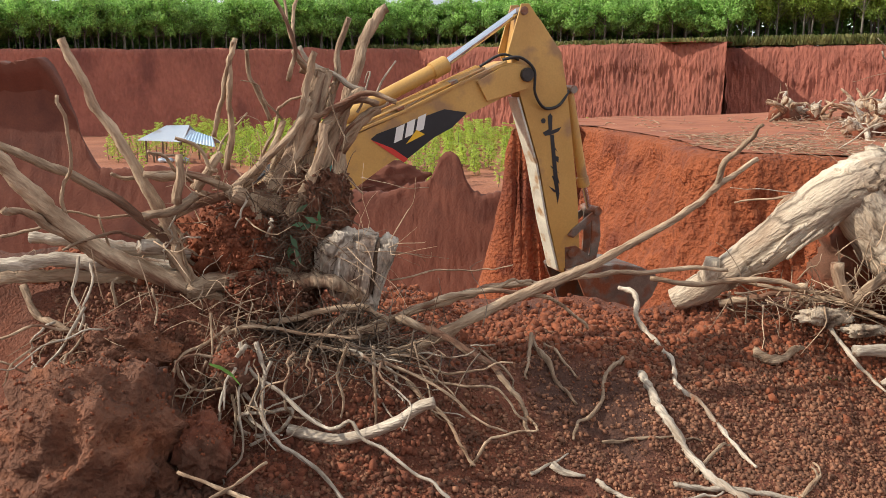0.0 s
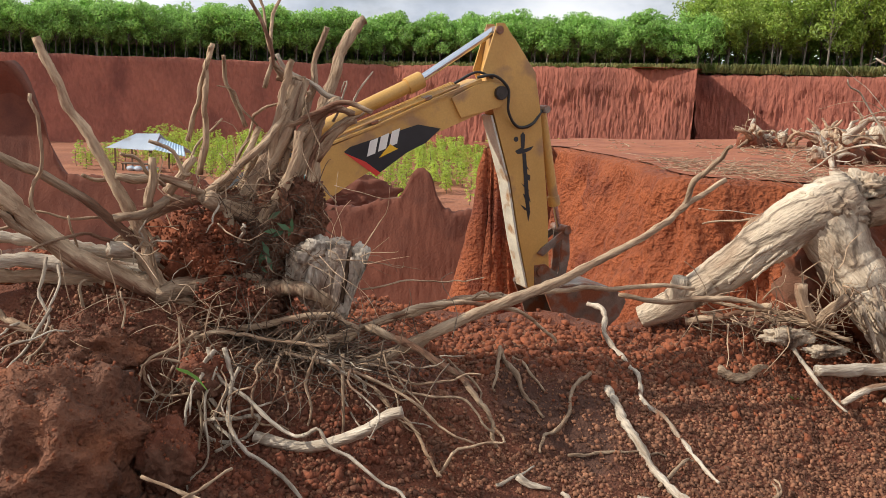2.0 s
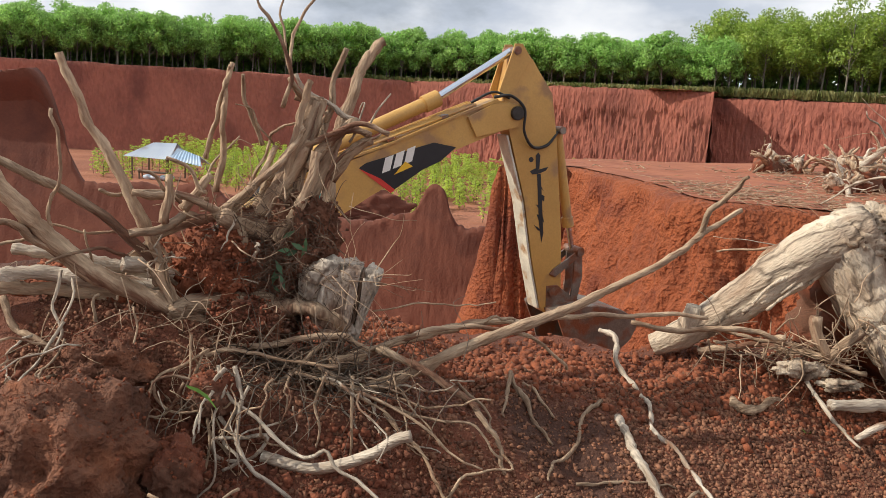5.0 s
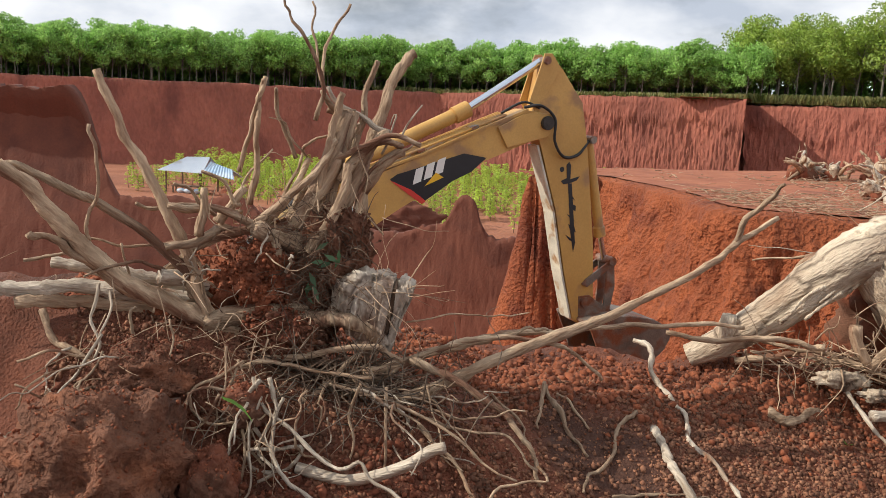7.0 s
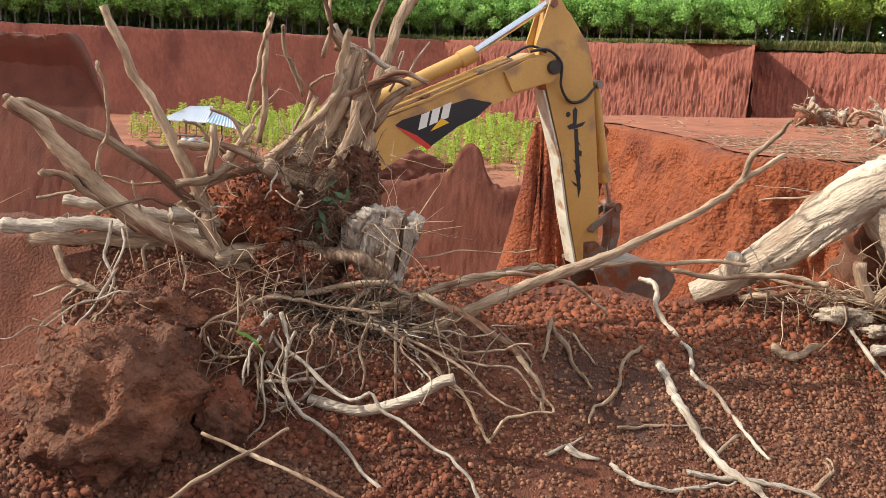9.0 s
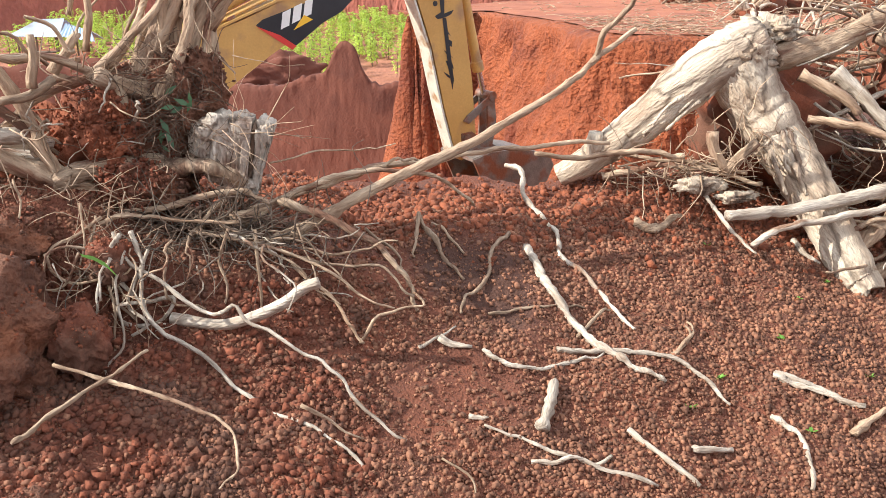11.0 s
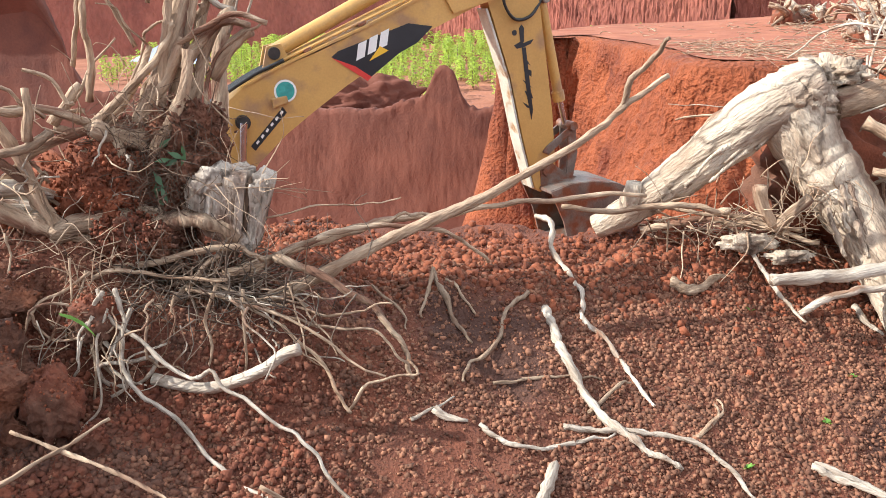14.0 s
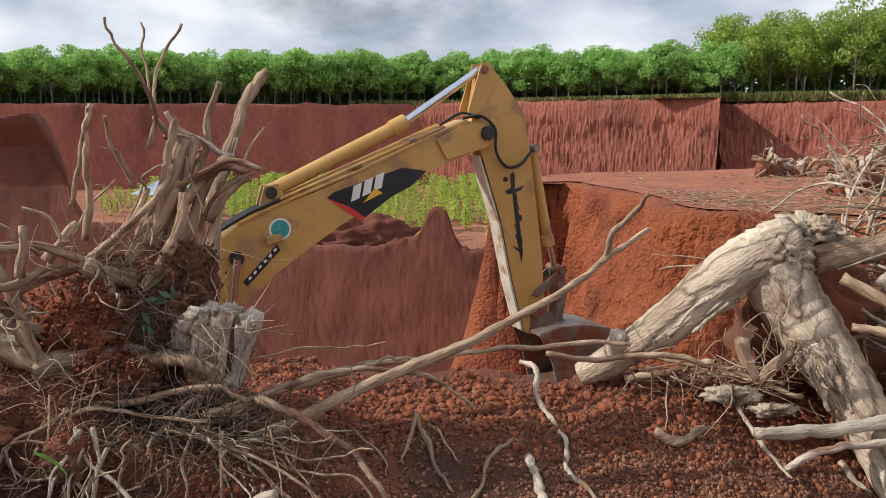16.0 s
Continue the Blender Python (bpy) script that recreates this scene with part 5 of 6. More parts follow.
def sawn_block():
    at = left_stump.location

    def loc(pts):
        return [(q[0] - at.x, q[1] - at.y, q[2] - at.z, *q[3:]) for q in pts]

    v, f = bark_block(loc([(-0.78, 5.05, 0.52, 0.10, 0.10, 0.0), (-0.70, 5.02, 0.51, 0.14, 0.16, 0.02), (-0.61, 5.0, 0.49, 0.16, 0.205, 0.03), (-0.52, 4.99, 0.475, 0.165, 0.215, 0.03), (-0.435, 4.98, 0.46, 0.16, 0.205, 0.03)]), 2.0)
    trunk = mesh_object("trunk_end", v, f, SAWN, left_stump, "grey sawn trunk end with split bark", False)
    v, f = bark_block(loc([(-0.412, 4.98, 0.43, 0.15, 0.22, 0.03), (-0.38, 4.98, 0.43, 0.155, 0.225, 0.035), (-0.355, 4.98, 0.45, 0.15, 0.19, 0.05), (-0.335, 4.98, 0.47, 0.14, 0.15, 0.05)]), 6.0, 40, 10, 0.03)
    mesh_object("bark_plate", v, f, SAWN, trunk, "thick slab of wood split from the trunk end")
    # dark filler between trunk and slab: the slit's shade given as colour
    v, f = bark_block(loc([(-0.434, 4.99, 0.455, 0.14, 0.185, 0.03), (-0.424, 4.99, 0.455, 0.14, 0.185, 0.03), (-0.413, 4.99, 0.455, 0.14, 0.185, 0.03)]), 6.0, 24, 4, 0.0)
    mesh_object("gap_shade", v, f, FIBRE_DARK, trunk, "dark filler painted as the shade inside the gap of the split wood")
    for k, (x, z, w) in enumerate(((-0.60, 0.66, 0.05), (-0.66, 0.60, 0.04), (-0.47, 0.30, 0.04), (-0.55, 0.26, 0.05))):
        v, f = lump_data((x - at.x, 4.845 - at.y, z - at.z), (w * 1.3, 0.02, w), 40 + k, 3, rough=0.5)
        mesh_object("bark_plate", v, f, SAWN, trunk)
    # orange-brown heartwood rib that runs into the soil under the roots
    v, f = tube_data([q[:3] for q in loc([(-1.02, 4.98, 0.36), (-0.86, 4.90, 0.41), (-0.70, 4.86, 0.42), (-0.56, 4.86, 0.37), (-0.44, 4.90, 0.28)])], 0.05, 0.045, 14, 0.012, 0.2, 61, 0.02, ridge=0.35, ridge_f=2.0)
    mesh_object("wood_rib", v, f, ROOT, trunk)


sawn_block()
for k, (c, r, earth, crumb) in enumerate((((-1.02, 5.22, 0.52), (0.30, 0.26, 0.40), CLOD_BROWN, CLOD), ((-1.42, 5.25, 0.42), (0.32, 0.25, 0.32), CLOD_RED, CLOD_RED), ((-0.80, 5.16, 0.72), (0.20, 0.18, 0.28), CLOD_BROWN, CLOD_BROWN),
                                          ((-1.20, 5.00, 0.58), (0.16, 0.14, 0.22), CLOD_RED, CLOD_RED), ((-1.05, 4.92, 0.30), (0.22, 0.16, 0.14), CLOD_BROWN, CLOD))):
    lump = local_lump("soil_core", left_stump, c, r, 3 + 6 * k, earth, "red soil packed between the roots", 5, rough=0.42, freq=2.6)
    crumbs_on(lump, 2200, (0.003, 0.017), crumb, 90 + k)
# the two mats under the trunk end carry the hollow's shade in their dark colour
fibre_tangle("fibre_mat", left_stump, (-0.70, 4.72, 0.06), (0.28, 0.12, 0.05), 150, 0.50, 0.0042, 2, 0.03, material=FIBRE_IN_SHADE, flow=(0.3, -0.1, 0.1))
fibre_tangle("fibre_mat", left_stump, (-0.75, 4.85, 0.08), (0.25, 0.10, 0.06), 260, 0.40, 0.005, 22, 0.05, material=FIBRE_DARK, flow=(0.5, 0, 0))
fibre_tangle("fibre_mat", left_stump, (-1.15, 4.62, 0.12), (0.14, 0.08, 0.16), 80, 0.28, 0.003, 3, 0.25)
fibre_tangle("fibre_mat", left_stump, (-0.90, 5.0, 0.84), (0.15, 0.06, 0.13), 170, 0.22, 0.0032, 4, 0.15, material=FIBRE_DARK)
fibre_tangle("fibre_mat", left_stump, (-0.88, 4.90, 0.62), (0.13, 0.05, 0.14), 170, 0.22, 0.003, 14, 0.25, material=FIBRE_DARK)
fibre_tangle("fibre_mat", left_stump, (-1.15, 5.05, 0.85), (0.25, 0.12, 0.16), 55, 0.36, 0.004, 5, -0.15)
fibre_tangle("fibre_mat", left_stump, (-1.85, 4.70, 0.25), (0.35, 0.15, 0.18), 45, 0.5, 0.004, 6, 0.25)
fibre_tangle("fibre_mat", left_stump, (-0.50, 4.85, 0.62), (0.10, 0.05, 0.03), 24, 0.45, 0.0028, 7, 0.0, flow=(1.4, -0.2, 0.2))
fibre_tangle("fibre_mat", left_stump, (-1.20, 4.30, -0.12), (0.20, 0.08, 0.14), 30, 0.40, 0.0026, 8, 0.5)


def hanging_roots(count, low, high, aim, spread, length, r, seed):
    """Thin roots that leave a stretch of the stump's foot and wander down over the bank."""
    rng = np.random.RandomState(seed)
    for _ in range(count):
        p = rng.uniform(low, high)
        d = np.array(aim) + rng.normal(size=3) * spread
        d /= np.linalg.norm(d)
        ln, pts = length * rng.uniform(0.5, 1.2), [p]
        for _ in range(9):
            e = d + 0.75 * rng.normal(size=3)
            d = d + 0.22 * rng.normal(size=3) + np.array((0, -0.03, -0.08))
            d /= np.linalg.norm(d)
            pts.append(pts[-1] + (e / np.linalg.norm(e) + d) * ln / 18)
        w = r * rng.uniform(0.5, 1.3)
        left_root([tuple(q) for q in pts], w, w * 0.5, ROOT_PALE if rng.uniform() < 0.45 else ROOT)


hanging_roots(15, (-0.75, 4.60, 0.0), (-0.15, 4.75, 0.14), (0.85, -0.35, -0.30), 0.30, 0.85, 0.0075, 1)
hanging_roots(16, (-1.45, 4.35, -0.05), (-0.70, 4.50, 0.15), (0.05, -0.30, -0.85), 0.40, 0.60, 0.0075, 2)
hanging_roots(10, (-2.25, 4.30, 0.05), (-1.75, 4.55, 0.30), (-0.25, -0.50, -0.70), 0.40, 0.70, 0.007, 3)
hanging_roots(9, (-1.60, 4.80, 0.55), (-0.95, 4.95, 0.95), (-0.30, -0.30, 0.10), 0.60, 0.55, 0.009, 4)


# right stump: a leaning trunk, a second limb down the bank, the broken crown between them
def right_body():
    at = right_stump.location

    def loc(pts):
        return [(x - at.x, y - at.y, z - at.z) for x, y, z in pts]

    v, f = tube_data(loc([(1.72, 6.25, -0.06), (1.93, 6.17, 0.08), (2.18, 6.1, 0.28), (2.48, 6.02, 0.56), (2.78, 5.98, 0.80), (3.02, 6.0, 0.88)]), 0.085, 0.22, 56, 0.010, 0.04, 41, 0.025, ridge=0.07, ridge_f=2.6)
    trunk = aligned("trunk", (v, f), loc([(1.72, 6.25, -0.06)])[0], loc([(3.02, 6.0, 0.88)])[0], BARK, right_stump, "thick pale trunk with grey peeling bark")
    v, f = tube_data(loc([(2.92, 5.99, 0.78), (3.10, 5.90, 0.48), (3.28, 5.76, 0.18), (3.44, 5.5, -0.18), (3.58, 5.25, -0.55), (3.64, 5.12, -0.72)]), 0.23, 0.125, 56, 0.010, 0.04, 42, 0.025, ridge=0.10, ridge_f=2.6)
    aligned("trunk", (v, f), loc([(2.92, 5.99, 0.78)])[0], loc([(3.64, 5.12, -0.72)])[0], BARK, right_stump, "second limb with cracked bark running down")
    v, f = tube_data(loc([(1.93, 6.13, 0.08), (1.93, 6.10, 0.18), (1.94, 6.08, 0.30)]), 0.07, 0.055, 12, 0.0, 0.1, 43, 0.03)
    mesh_object("branch_stub", v, f, BARK, right_stump)
    local_lump("broken_crown", right_stump, (2.95, 5.98, 0.84), (0.24, 0.20, 0.15), 21, BARK, "weathered broken wood at the fork", 4, rough=0.5, freq=3.0)
    local_lump("broken_crown", right_stump, (3.22, 6.15, 0.98), (0.22, 0.20, 0.12), 24, BARK, "", 4, rough=0.6, freq=3.5)
    for k in range(14):
        rng = np.random.RandomState(300 + k)
        u = rng.uniform(0, 1)
        a = np.array((2.1 + 0.9 * u, 5.93 - 0.08 * u + rng.normal() * 0.02, 0.28 + 0.6 * u - rng.uniform(0, 0.15)))
        b = a + np.array((0.16, -0.01, 0.15)) * rng.uniform(0.6, 1.6)
        v, f = tube_data(loc([a, (a + b) / 2 + rng.normal(size=3) * 0.012, b]), 0.012, 0.016, 6, 0.005, 0.4, 310 + k, 0.03)
        mesh_object("bark_ridge", v, f, BARK, right_stump)
    for k in range(10):
        rng = np.random.RandomState(340 + k)
        u = rng.uniform(0, 1)
        a = np.array((3.05 + 0.45 * u + rng.normal() * 0.08, 5.70 - 0.42 * u, 0.45 - 0.8 * u))
        b = a + np.array((0.07, -0.10, -0.22)) * rng.uniform(0.5, 1.3)
        v, f = tube_data(loc([a, (a + b) / 2, b]), 0.018, 0.012, 6, 0.005, 0.4, 350 + k, 0.03)
        mesh_object("bark_ridge", v, f, BARK, right_stump)


right_body()
local_lump("soil_core", right_stump, (3.35, 6.35, 0.25), (0.55, 0.35, 0.45), 33, CLOD, "soil under the fork", 4, rough=0.4)
fibre_tangle("fibre_mat", right_stump, (2.95, 5.72, 0.22), (0.18, 0.08, 0.12), 60, 0.35, 0.005, 12, 0.05)
fibre_tangle("fibre_mat", right_stump, (2.55, 5.80, 0.08), (0.30, 0.08, 0.05), 60, 0.45, 0.006, 13, 0.02, flow=(0.6, 0, 0))


def root_mass(at, label, seed, roots_n, reach, thick, core, up=0.3, category="tree stump", group="", bias=(0, 0, 0), sides=6, stub=True, fine=0):
    """An uprooted stump: a stub of trunk in a core of soil, and roots that leave it on all sides."""
    owner = thing("root_mass", at, label, category, group)
    rng = np.random.RandomState(seed)
    local_lump("soil_core", owner, (at[0], at[1], at[2] + core[2] * 0.5), core, seed, CLOD, "", 3, rough=0.45)
    if stub:
        d = np.array((rng.normal() * 0.4, rng.normal() * 0.3, 1.0))
        p = np.array((0, 0, core[2] * 0.5))
        v, f = tube_data([p, p + d * reach * 0.35, p + d * reach * 0.6], thick * 2.6, thick * 2.0, 10, 0.02, 0.15, seed, 0.06)
        mesh_object("trunk_stub", v, f, BARK, owner)
    for k in range(roots_n):
        d = rng.normal(size=3) + np.array(bias)
        d[2] = abs(d[2]) * 0.9 - 0.25 + up
        d /= np.linalg.norm(d)
        p = np.array((0, 0, core[2] * 0.6)) + d * np.array(core) * 0.5
        pts = [p]
        seg = reach * rng.uniform(0.18, 0.42)
        for _ in range(4):
            d = d + 0.42 * rng.normal(size=3) + np.array((0, 0, -0.10))
            d /= np.linalg.norm(d)
            pts.append(pts[-1] + d * seg * rng.uniform(0.7, 1.1))
        r = thick * rng.uniform(0.3, 1.25) ** 1.5
        mat = ROOT_PALE if rng.uniform() < 0.35 else ROOT
        v, f = tube_data(pts, r, r * 0.35, sides, 0.012 * reach, 0.2, seed * 100 + k, reach / 22)
        aligned("root", (v, f), pts[0], pts[-1], mat, owner)
    if fine:
        fibre_tangle("fibre_mat", owner, (at[0], at[1], at[2] + core[2] * 0.4), [c * 0.8 for c in core], fine, reach * 0.5, thick * 0.16, seed + 1, 0.08)
    return owner


# the tangle beyond the forked stump
root_mass((4.75, 6.55, 0.40), "uprooted stump bristling with tangled pale roots, soil still in it", 51, 95, 1.25, 0.022, (0.55, 0.45, 0.50), 0.15, bias=(-0.5, -0.6, 0), fine=160)
root_mass((4.55, 5.75, -0.45), "knotted pale root crown lying low on the bank", 52, 80, 0.95, 0.021, (0.38, 0.32, 0.30), 0.25, bias=(-0.4, -0.4, 0), fine=120)
root_mass((5.9, 6.6, 0.55), "tall uprooted stump with thin yellowish roots", 53, 85, 1.3, 0.019, (0.5, 0.45, 0.55), 0.35, bias=(-0.4, -0.5, 0.2), fine=160)
root_mass((3.95, 7.1, 0.25), "half-buried mat of broken roots behind the forked stump", 54, 55, 1.1, 0.018, (0.5, 0.4, 0.3), 0.2, bias=(0.3, -0.4, 0), stub=False, fine=100)

root_mass((5.35, 5.9, -0.25), "tangle of thin yellowish roots over a dark hollow", 55, 75, 1.0, 0.016, (0.40, 0.35, 0.35), 0.1, bias=(-0.5, -0.6, -0.2), stub=False, fine=140)
root_mass((5.1, 7.3, 0.9), "uprooted stump with spread thin yellow roots", 56, 85, 1.2, 0.017, (0.45, 0.4, 0.5), 0.3, bias=(-0.5, -0.4, 0.1), fine=120)
clod("bark_slab", (2.62, 5.68, -0.02), (0.17, 0.05, 0.06), 81, BARK, "curled slab of pale broken bark on soil", "bark piece", 4, rough=0.5)
clod("bark_slab", (2.85, 5.62, -0.10), (0.13, 0.06, 0.04), 82, BARK, "curled slab of pale broken bark on soil", "bark piece", 4, rough=0.5)

root_mass((5.0, 5.15, -1.15), "grey hanging roots in a dark hollow of the bank", 57, 50, 0.9, 0.016, (0.30, 0.28, 0.25), 0.3, bias=(-0.4, -0.3, 0.2), stub=False, fine=100)

# stumps thrown on the plateau
for k, (x, y, s) in enumerate(((15.2, 39.0, 1.05), (16.4, 38.6, 0.75), (14.9, 29.6, 1.1), (16.3, 30.2, 1.2), (17.9, 37.8, 0.95), (20.5, 41.0, 0.9), (22.5, 42.5, 1.1), (24.6, 43.0, 1.0), (17.4, 31.5, 1.1), (13.6, 28.2, 0.6))):
    root_mass((x, y, -0.35), "weathered tree stump with broken roots heaped on the plateau", 70 + k, 20, 1.15 * s, 0.14 * s, (0.55 * s, 0.5 * s, 0.5 * s), 0.25, group="stumps on the plateau")


# ---- litter of the plateau ----
def plateau_litter():
    rng = np.random.RandomState(5)
    heap = Heap()
    while len(heap.v) < 2600 * 12:
        y = rng.uniform(21.5, 40)
        x = rng.uniform(6.5, 30)
        left = np.interp(y, [20.5, 22.0, 24, 27.5, 31, 34.5, 35, 40], [12, 10.0, 7.1, 7.1, 6.6, 5.6, 3.4, 4.8]) + 0.4
        dense = 0.07 + 0.8 * max(smooth01(29, 22.5, y) * smooth01(6.8, 9.5, x), smooth01(11.5, 14.5, x))
        if x < left or rng.uniform() > dense * (0.15 + 0.85 * (fractal(x * 0.7, y * 0.7, 4) > 0.05)):
            continue
        a = rng.normal(0.0, 1.1)
        ln = rng.uniform(0.1, 0.7)
        p = np.array((x, y, -0.38 + 0.25 * smooth01(12, 22, x) + rng.uniform(0, 0.12)))
        d = np.array((math.cos(a), math.sin(a), rng.normal() * 0.12)) * ln
        v, f = tube_data([p, p + d * 0.5 + rng.normal(size=3) * 0.03, p + d], rng.uniform(0.008, 0.03), 0.006, 3, 0, 0.1, rng.randint(9999), 0.3)
        heap.add(v[:18], [q for q in f if max(q) < 18])
    for _ in range(500):
        y = 22.2 + 7.0 * rng.uniform() ** 1.5
        x = np.interp(y, [21, 22.0, 22.7, 24.3, 27.5], [11.5, 10.3, 7.9, 7.0, 7.1]) + 0.2 + abs(rng.normal()) * 3.2
        a = rng.normal(0.1, 1.0)
        p = np.array((x, y, -0.38 + rng.uniform(0, 0.14)))
        d = np.array((math.cos(a), math.sin(a), rng.normal() * 0.15)) * rng.uniform(0.2, 0.9)
        v, f = tube_data([p, p + d * 0.5 + rng.normal(size=3) * 0.03, p + d], rng.uniform(0.006, 0.018), 0.005, 3, 0, 0.1, rng.randint(9999), 0.3)
        heap.add(v[:18], [q for q in f if max(q) < 18])
    ob = heap.make("twig_litter", ROOT_FINE)
    return tagged(ob, "dry twigs and root scraps scattered over the plateau", "twigs", kind="stuff")


plateau_litter()


def crest_straw():
    rng = np.random.RandomState(17)
    heap = Heap()
    for _ in range(900):
        x, y = rng.uniform(1.9, 5.2), rng.uniform(6.1, 8.6)
        a, ln = rng.normal(0.2, 0.7), rng.uniform(0.08, 0.42)
        p = np.array((x, y, bank_surface(x, y) + rng.uniform(0.005, 0.05)))
        q = p + np.array((math.cos(a), math.sin(a), 0)) * ln
        q[2] = bank_surface(q[0], q[1]) + rng.uniform(0.005, 0.07)
        heap.add(*tube_data([p, (p + q) / 2 + rng.normal(size=3) * 0.015, q], rng.uniform(0.003, 0.008), 0.003, 4, 0, 0.1, rng.randint(9999), 0.2))
    return tagged(heap.make("root_straw", ROOT_FINE), "dry root straw strewn behind the forked stump", "twigs", kind="stuff")


crest_straw()


# ---- gravel and clods on the bank ----
GRID_X, GRID_Y = np.linspace(-3.0, 5.2, 206), np.linspace(2.4, 7.4, 126)
GRID_Z = np.array([[bank_surface(x, y) for x in GRID_X] for y in GRID_Y])


def bank_at(x, y):
    """Heights of the bank at many places."""
    u, v = (x - GRID_X[0]) / (GRID_X[1] - GRID_X[0]), (y - GRID_Y[0]) / (GRID_Y[1] - GRID_Y[0])
    i, j = np.clip(u.astype(int), 0, 204), np.clip(v.astype(int), 0, 124)
    a, b = u - i, v - j
    return (GRID_Z[j, i] * (1 - a) + GRID_Z[j, i + 1] * a) * (1 - b) + (GRID_Z[j + 1, i] * (1 - a) + GRID_Z[j + 1, i + 1] * a) * b


def scatter(name, count, size, material, seed, where, label, category, power=2.0):
    """Crumbs and pellets lying on the bank, thicker in some patches than in others."""
    rng = np.random.RandomState(seed)
    x, y = where(rng, count)
    r = size[0] + (size[1] - size[0]) * rng.uniform(size=len(x)) ** power
    at = np.stack([x, y, bank_at(x, y) + r * rng.uniform(-0.1, 0.5, len(x))], 1)
    return tagged(crumb_mesh(name, at, r, material, rng), label, category, kind="stuff")


def on_slope(rng, count):
    x, y = rng.uniform(-2.3, 4.9, count), 2.9 + 3.2 * rng.uniform(size=count) ** 1.05
    patch = np.array([fractal(a * 1.3, b * 1.3, 9) for a, b in zip(x, y)])
    keep = rng.uniform(size=count) < np.where(x > 1.2, 1.0, np.where(patch > -0.1, 0.85, 0.30))
    return x[keep], y[keep]


def on_crest(rng, count):
    x = rng.uniform(-2.6, 4.5, count)
    return x, np.clip(rng.normal(5.85 - 0.5 * np.clip((-0.3 - x) / 1.7, 0, 1), 0.30), 4.9, 7.2)


def at_foot(rng, count):
    return rng.uniform(-2.3, 0.2, count), rng.uniform(2.9, 4.5, count)


scatter("gravel", 112000, (0.0045, 0.019), PEBBLE, 1, on_slope, "coarse red-brown laterite gravel on the slope", "gravel", power=2.6)
scatter("earth_crumbs", 32000, (0.004, 0.034), CLOD_RED, 2, on_crest, "crumbled bright red clods along the crest", "earth clods", power=6.5)
scatter("earth_crumbs", 16000, (0.004, 0.030), CLOD, 3, at_foot, "crumbled brown earth below the stump", "earth clods", power=5.0)
for k, (c, r) in enumerate((((-1.78, 4.0, -0.22), (0.42, 0.40, 0.40)), ((-1.75, 4.55, 0.10), (0.26, 0.25, 0.20)), ((-1.22, 4.02, -0.25), (0.13, 0.12, 0.17)), ((-1.30, 3.05, -0.85), (0.32, 0.30, 0.30)),
                             ((-1.15, 4.45, 0.0), (0.13, 0.12, 0.12)), ((0.9, 5.9, -0.28), (0.16, 0.14, 0.12)), ((3.7, 4.25, -1.02), (0.13, 0.12, 0.1)),
                             ((-1.02, 3.95, -0.42), (0.06, 0.06, 0.07)), ((4.35, 6.0, -0.05), (0.30, 0.22, 0.24)), ((0.35, 5.9, -0.28), (0.22, 0.14, 0.10)))):
    lump = clod("earth_clod", c, r, 11 + k, CLOD_BROWN if r[0] > 0.2 else CLOD, "big crumbly clod of red-brown earth on the bank", "earth clod", 5, rough=0.30, freq=2.3)
    crumbs_on(lump, 1400 if r[0] > 0.2 else 300, (0.002, 0.012), CLOD if k % 2 else CLOD_RED, 120 + k, 0.45)


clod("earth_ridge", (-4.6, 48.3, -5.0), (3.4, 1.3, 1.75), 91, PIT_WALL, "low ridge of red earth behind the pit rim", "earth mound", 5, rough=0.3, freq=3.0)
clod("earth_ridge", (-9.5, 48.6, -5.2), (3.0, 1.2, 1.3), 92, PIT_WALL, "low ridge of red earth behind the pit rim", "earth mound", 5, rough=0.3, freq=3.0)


# ---- small green sprouts ----
def sprout(at, size, seed, material=GREEN_BLADE):
    rng = np.random.RandomState(seed)
    owner = thing("sprout", at, "small fresh green sprout in red gravel", "plant", "sprouts on the bank")
    heap = Heap()
    for k in range(9):
        a = rng.uniform(0, 6.28)
        d = np.array((math.cos(a), math.sin(a), rng.uniform(0.2, 0.9))) * size * rng.uniform(0.5, 1)
        w = np.array((-math.sin(a), math.cos(a), 0)) * size * 0.22
        heap.add([(0, 0, 0), d * 0.55 + w, d, d * 0.55 - w], [(0, 1, 2, 3)])
    heap.make("leaf_tuft", material, owner)


for k, (x, y) in enumerate(((2.55, 5.35), (3.0, 4.9), (2.75, 4.6), (3.35, 5.15), (2.2, 4.25), (2.6, 3.9), (3.2, 4.35), (-0.55, 3.05), (-1.75, 3.15), (1.95, 4.05))):
    sprout((x, y, bank_surface(x, y) + 0.01), 0.042, k)


def grass_blade():
    owner = thing("grass_blade", (-1.18, 4.25, 0.02), "single bright green blade hanging among roots", "grass")
    pts = np.array([(0.10, 0, -0.02), (0.06, -0.01, 0.04), (0.01, -0.02, 0.08), (-0.05, -0.02, 0.10)])
    v, f = [], []
    for k, p in enumerate(pts):
        w = 0.016 * (1 - abs(k - 1.3) / 3.0)
        v += [tuple(p + (0, 0, w)), tuple(p + (0.01, -0.004, -w))]
    f = [(2 * k, 2 * k + 1, 2 * k + 3, 2 * k + 2) for k in range(3)]
    mesh_object("blade", v, f, GREEN_BLADE, owner)


grass_blade()


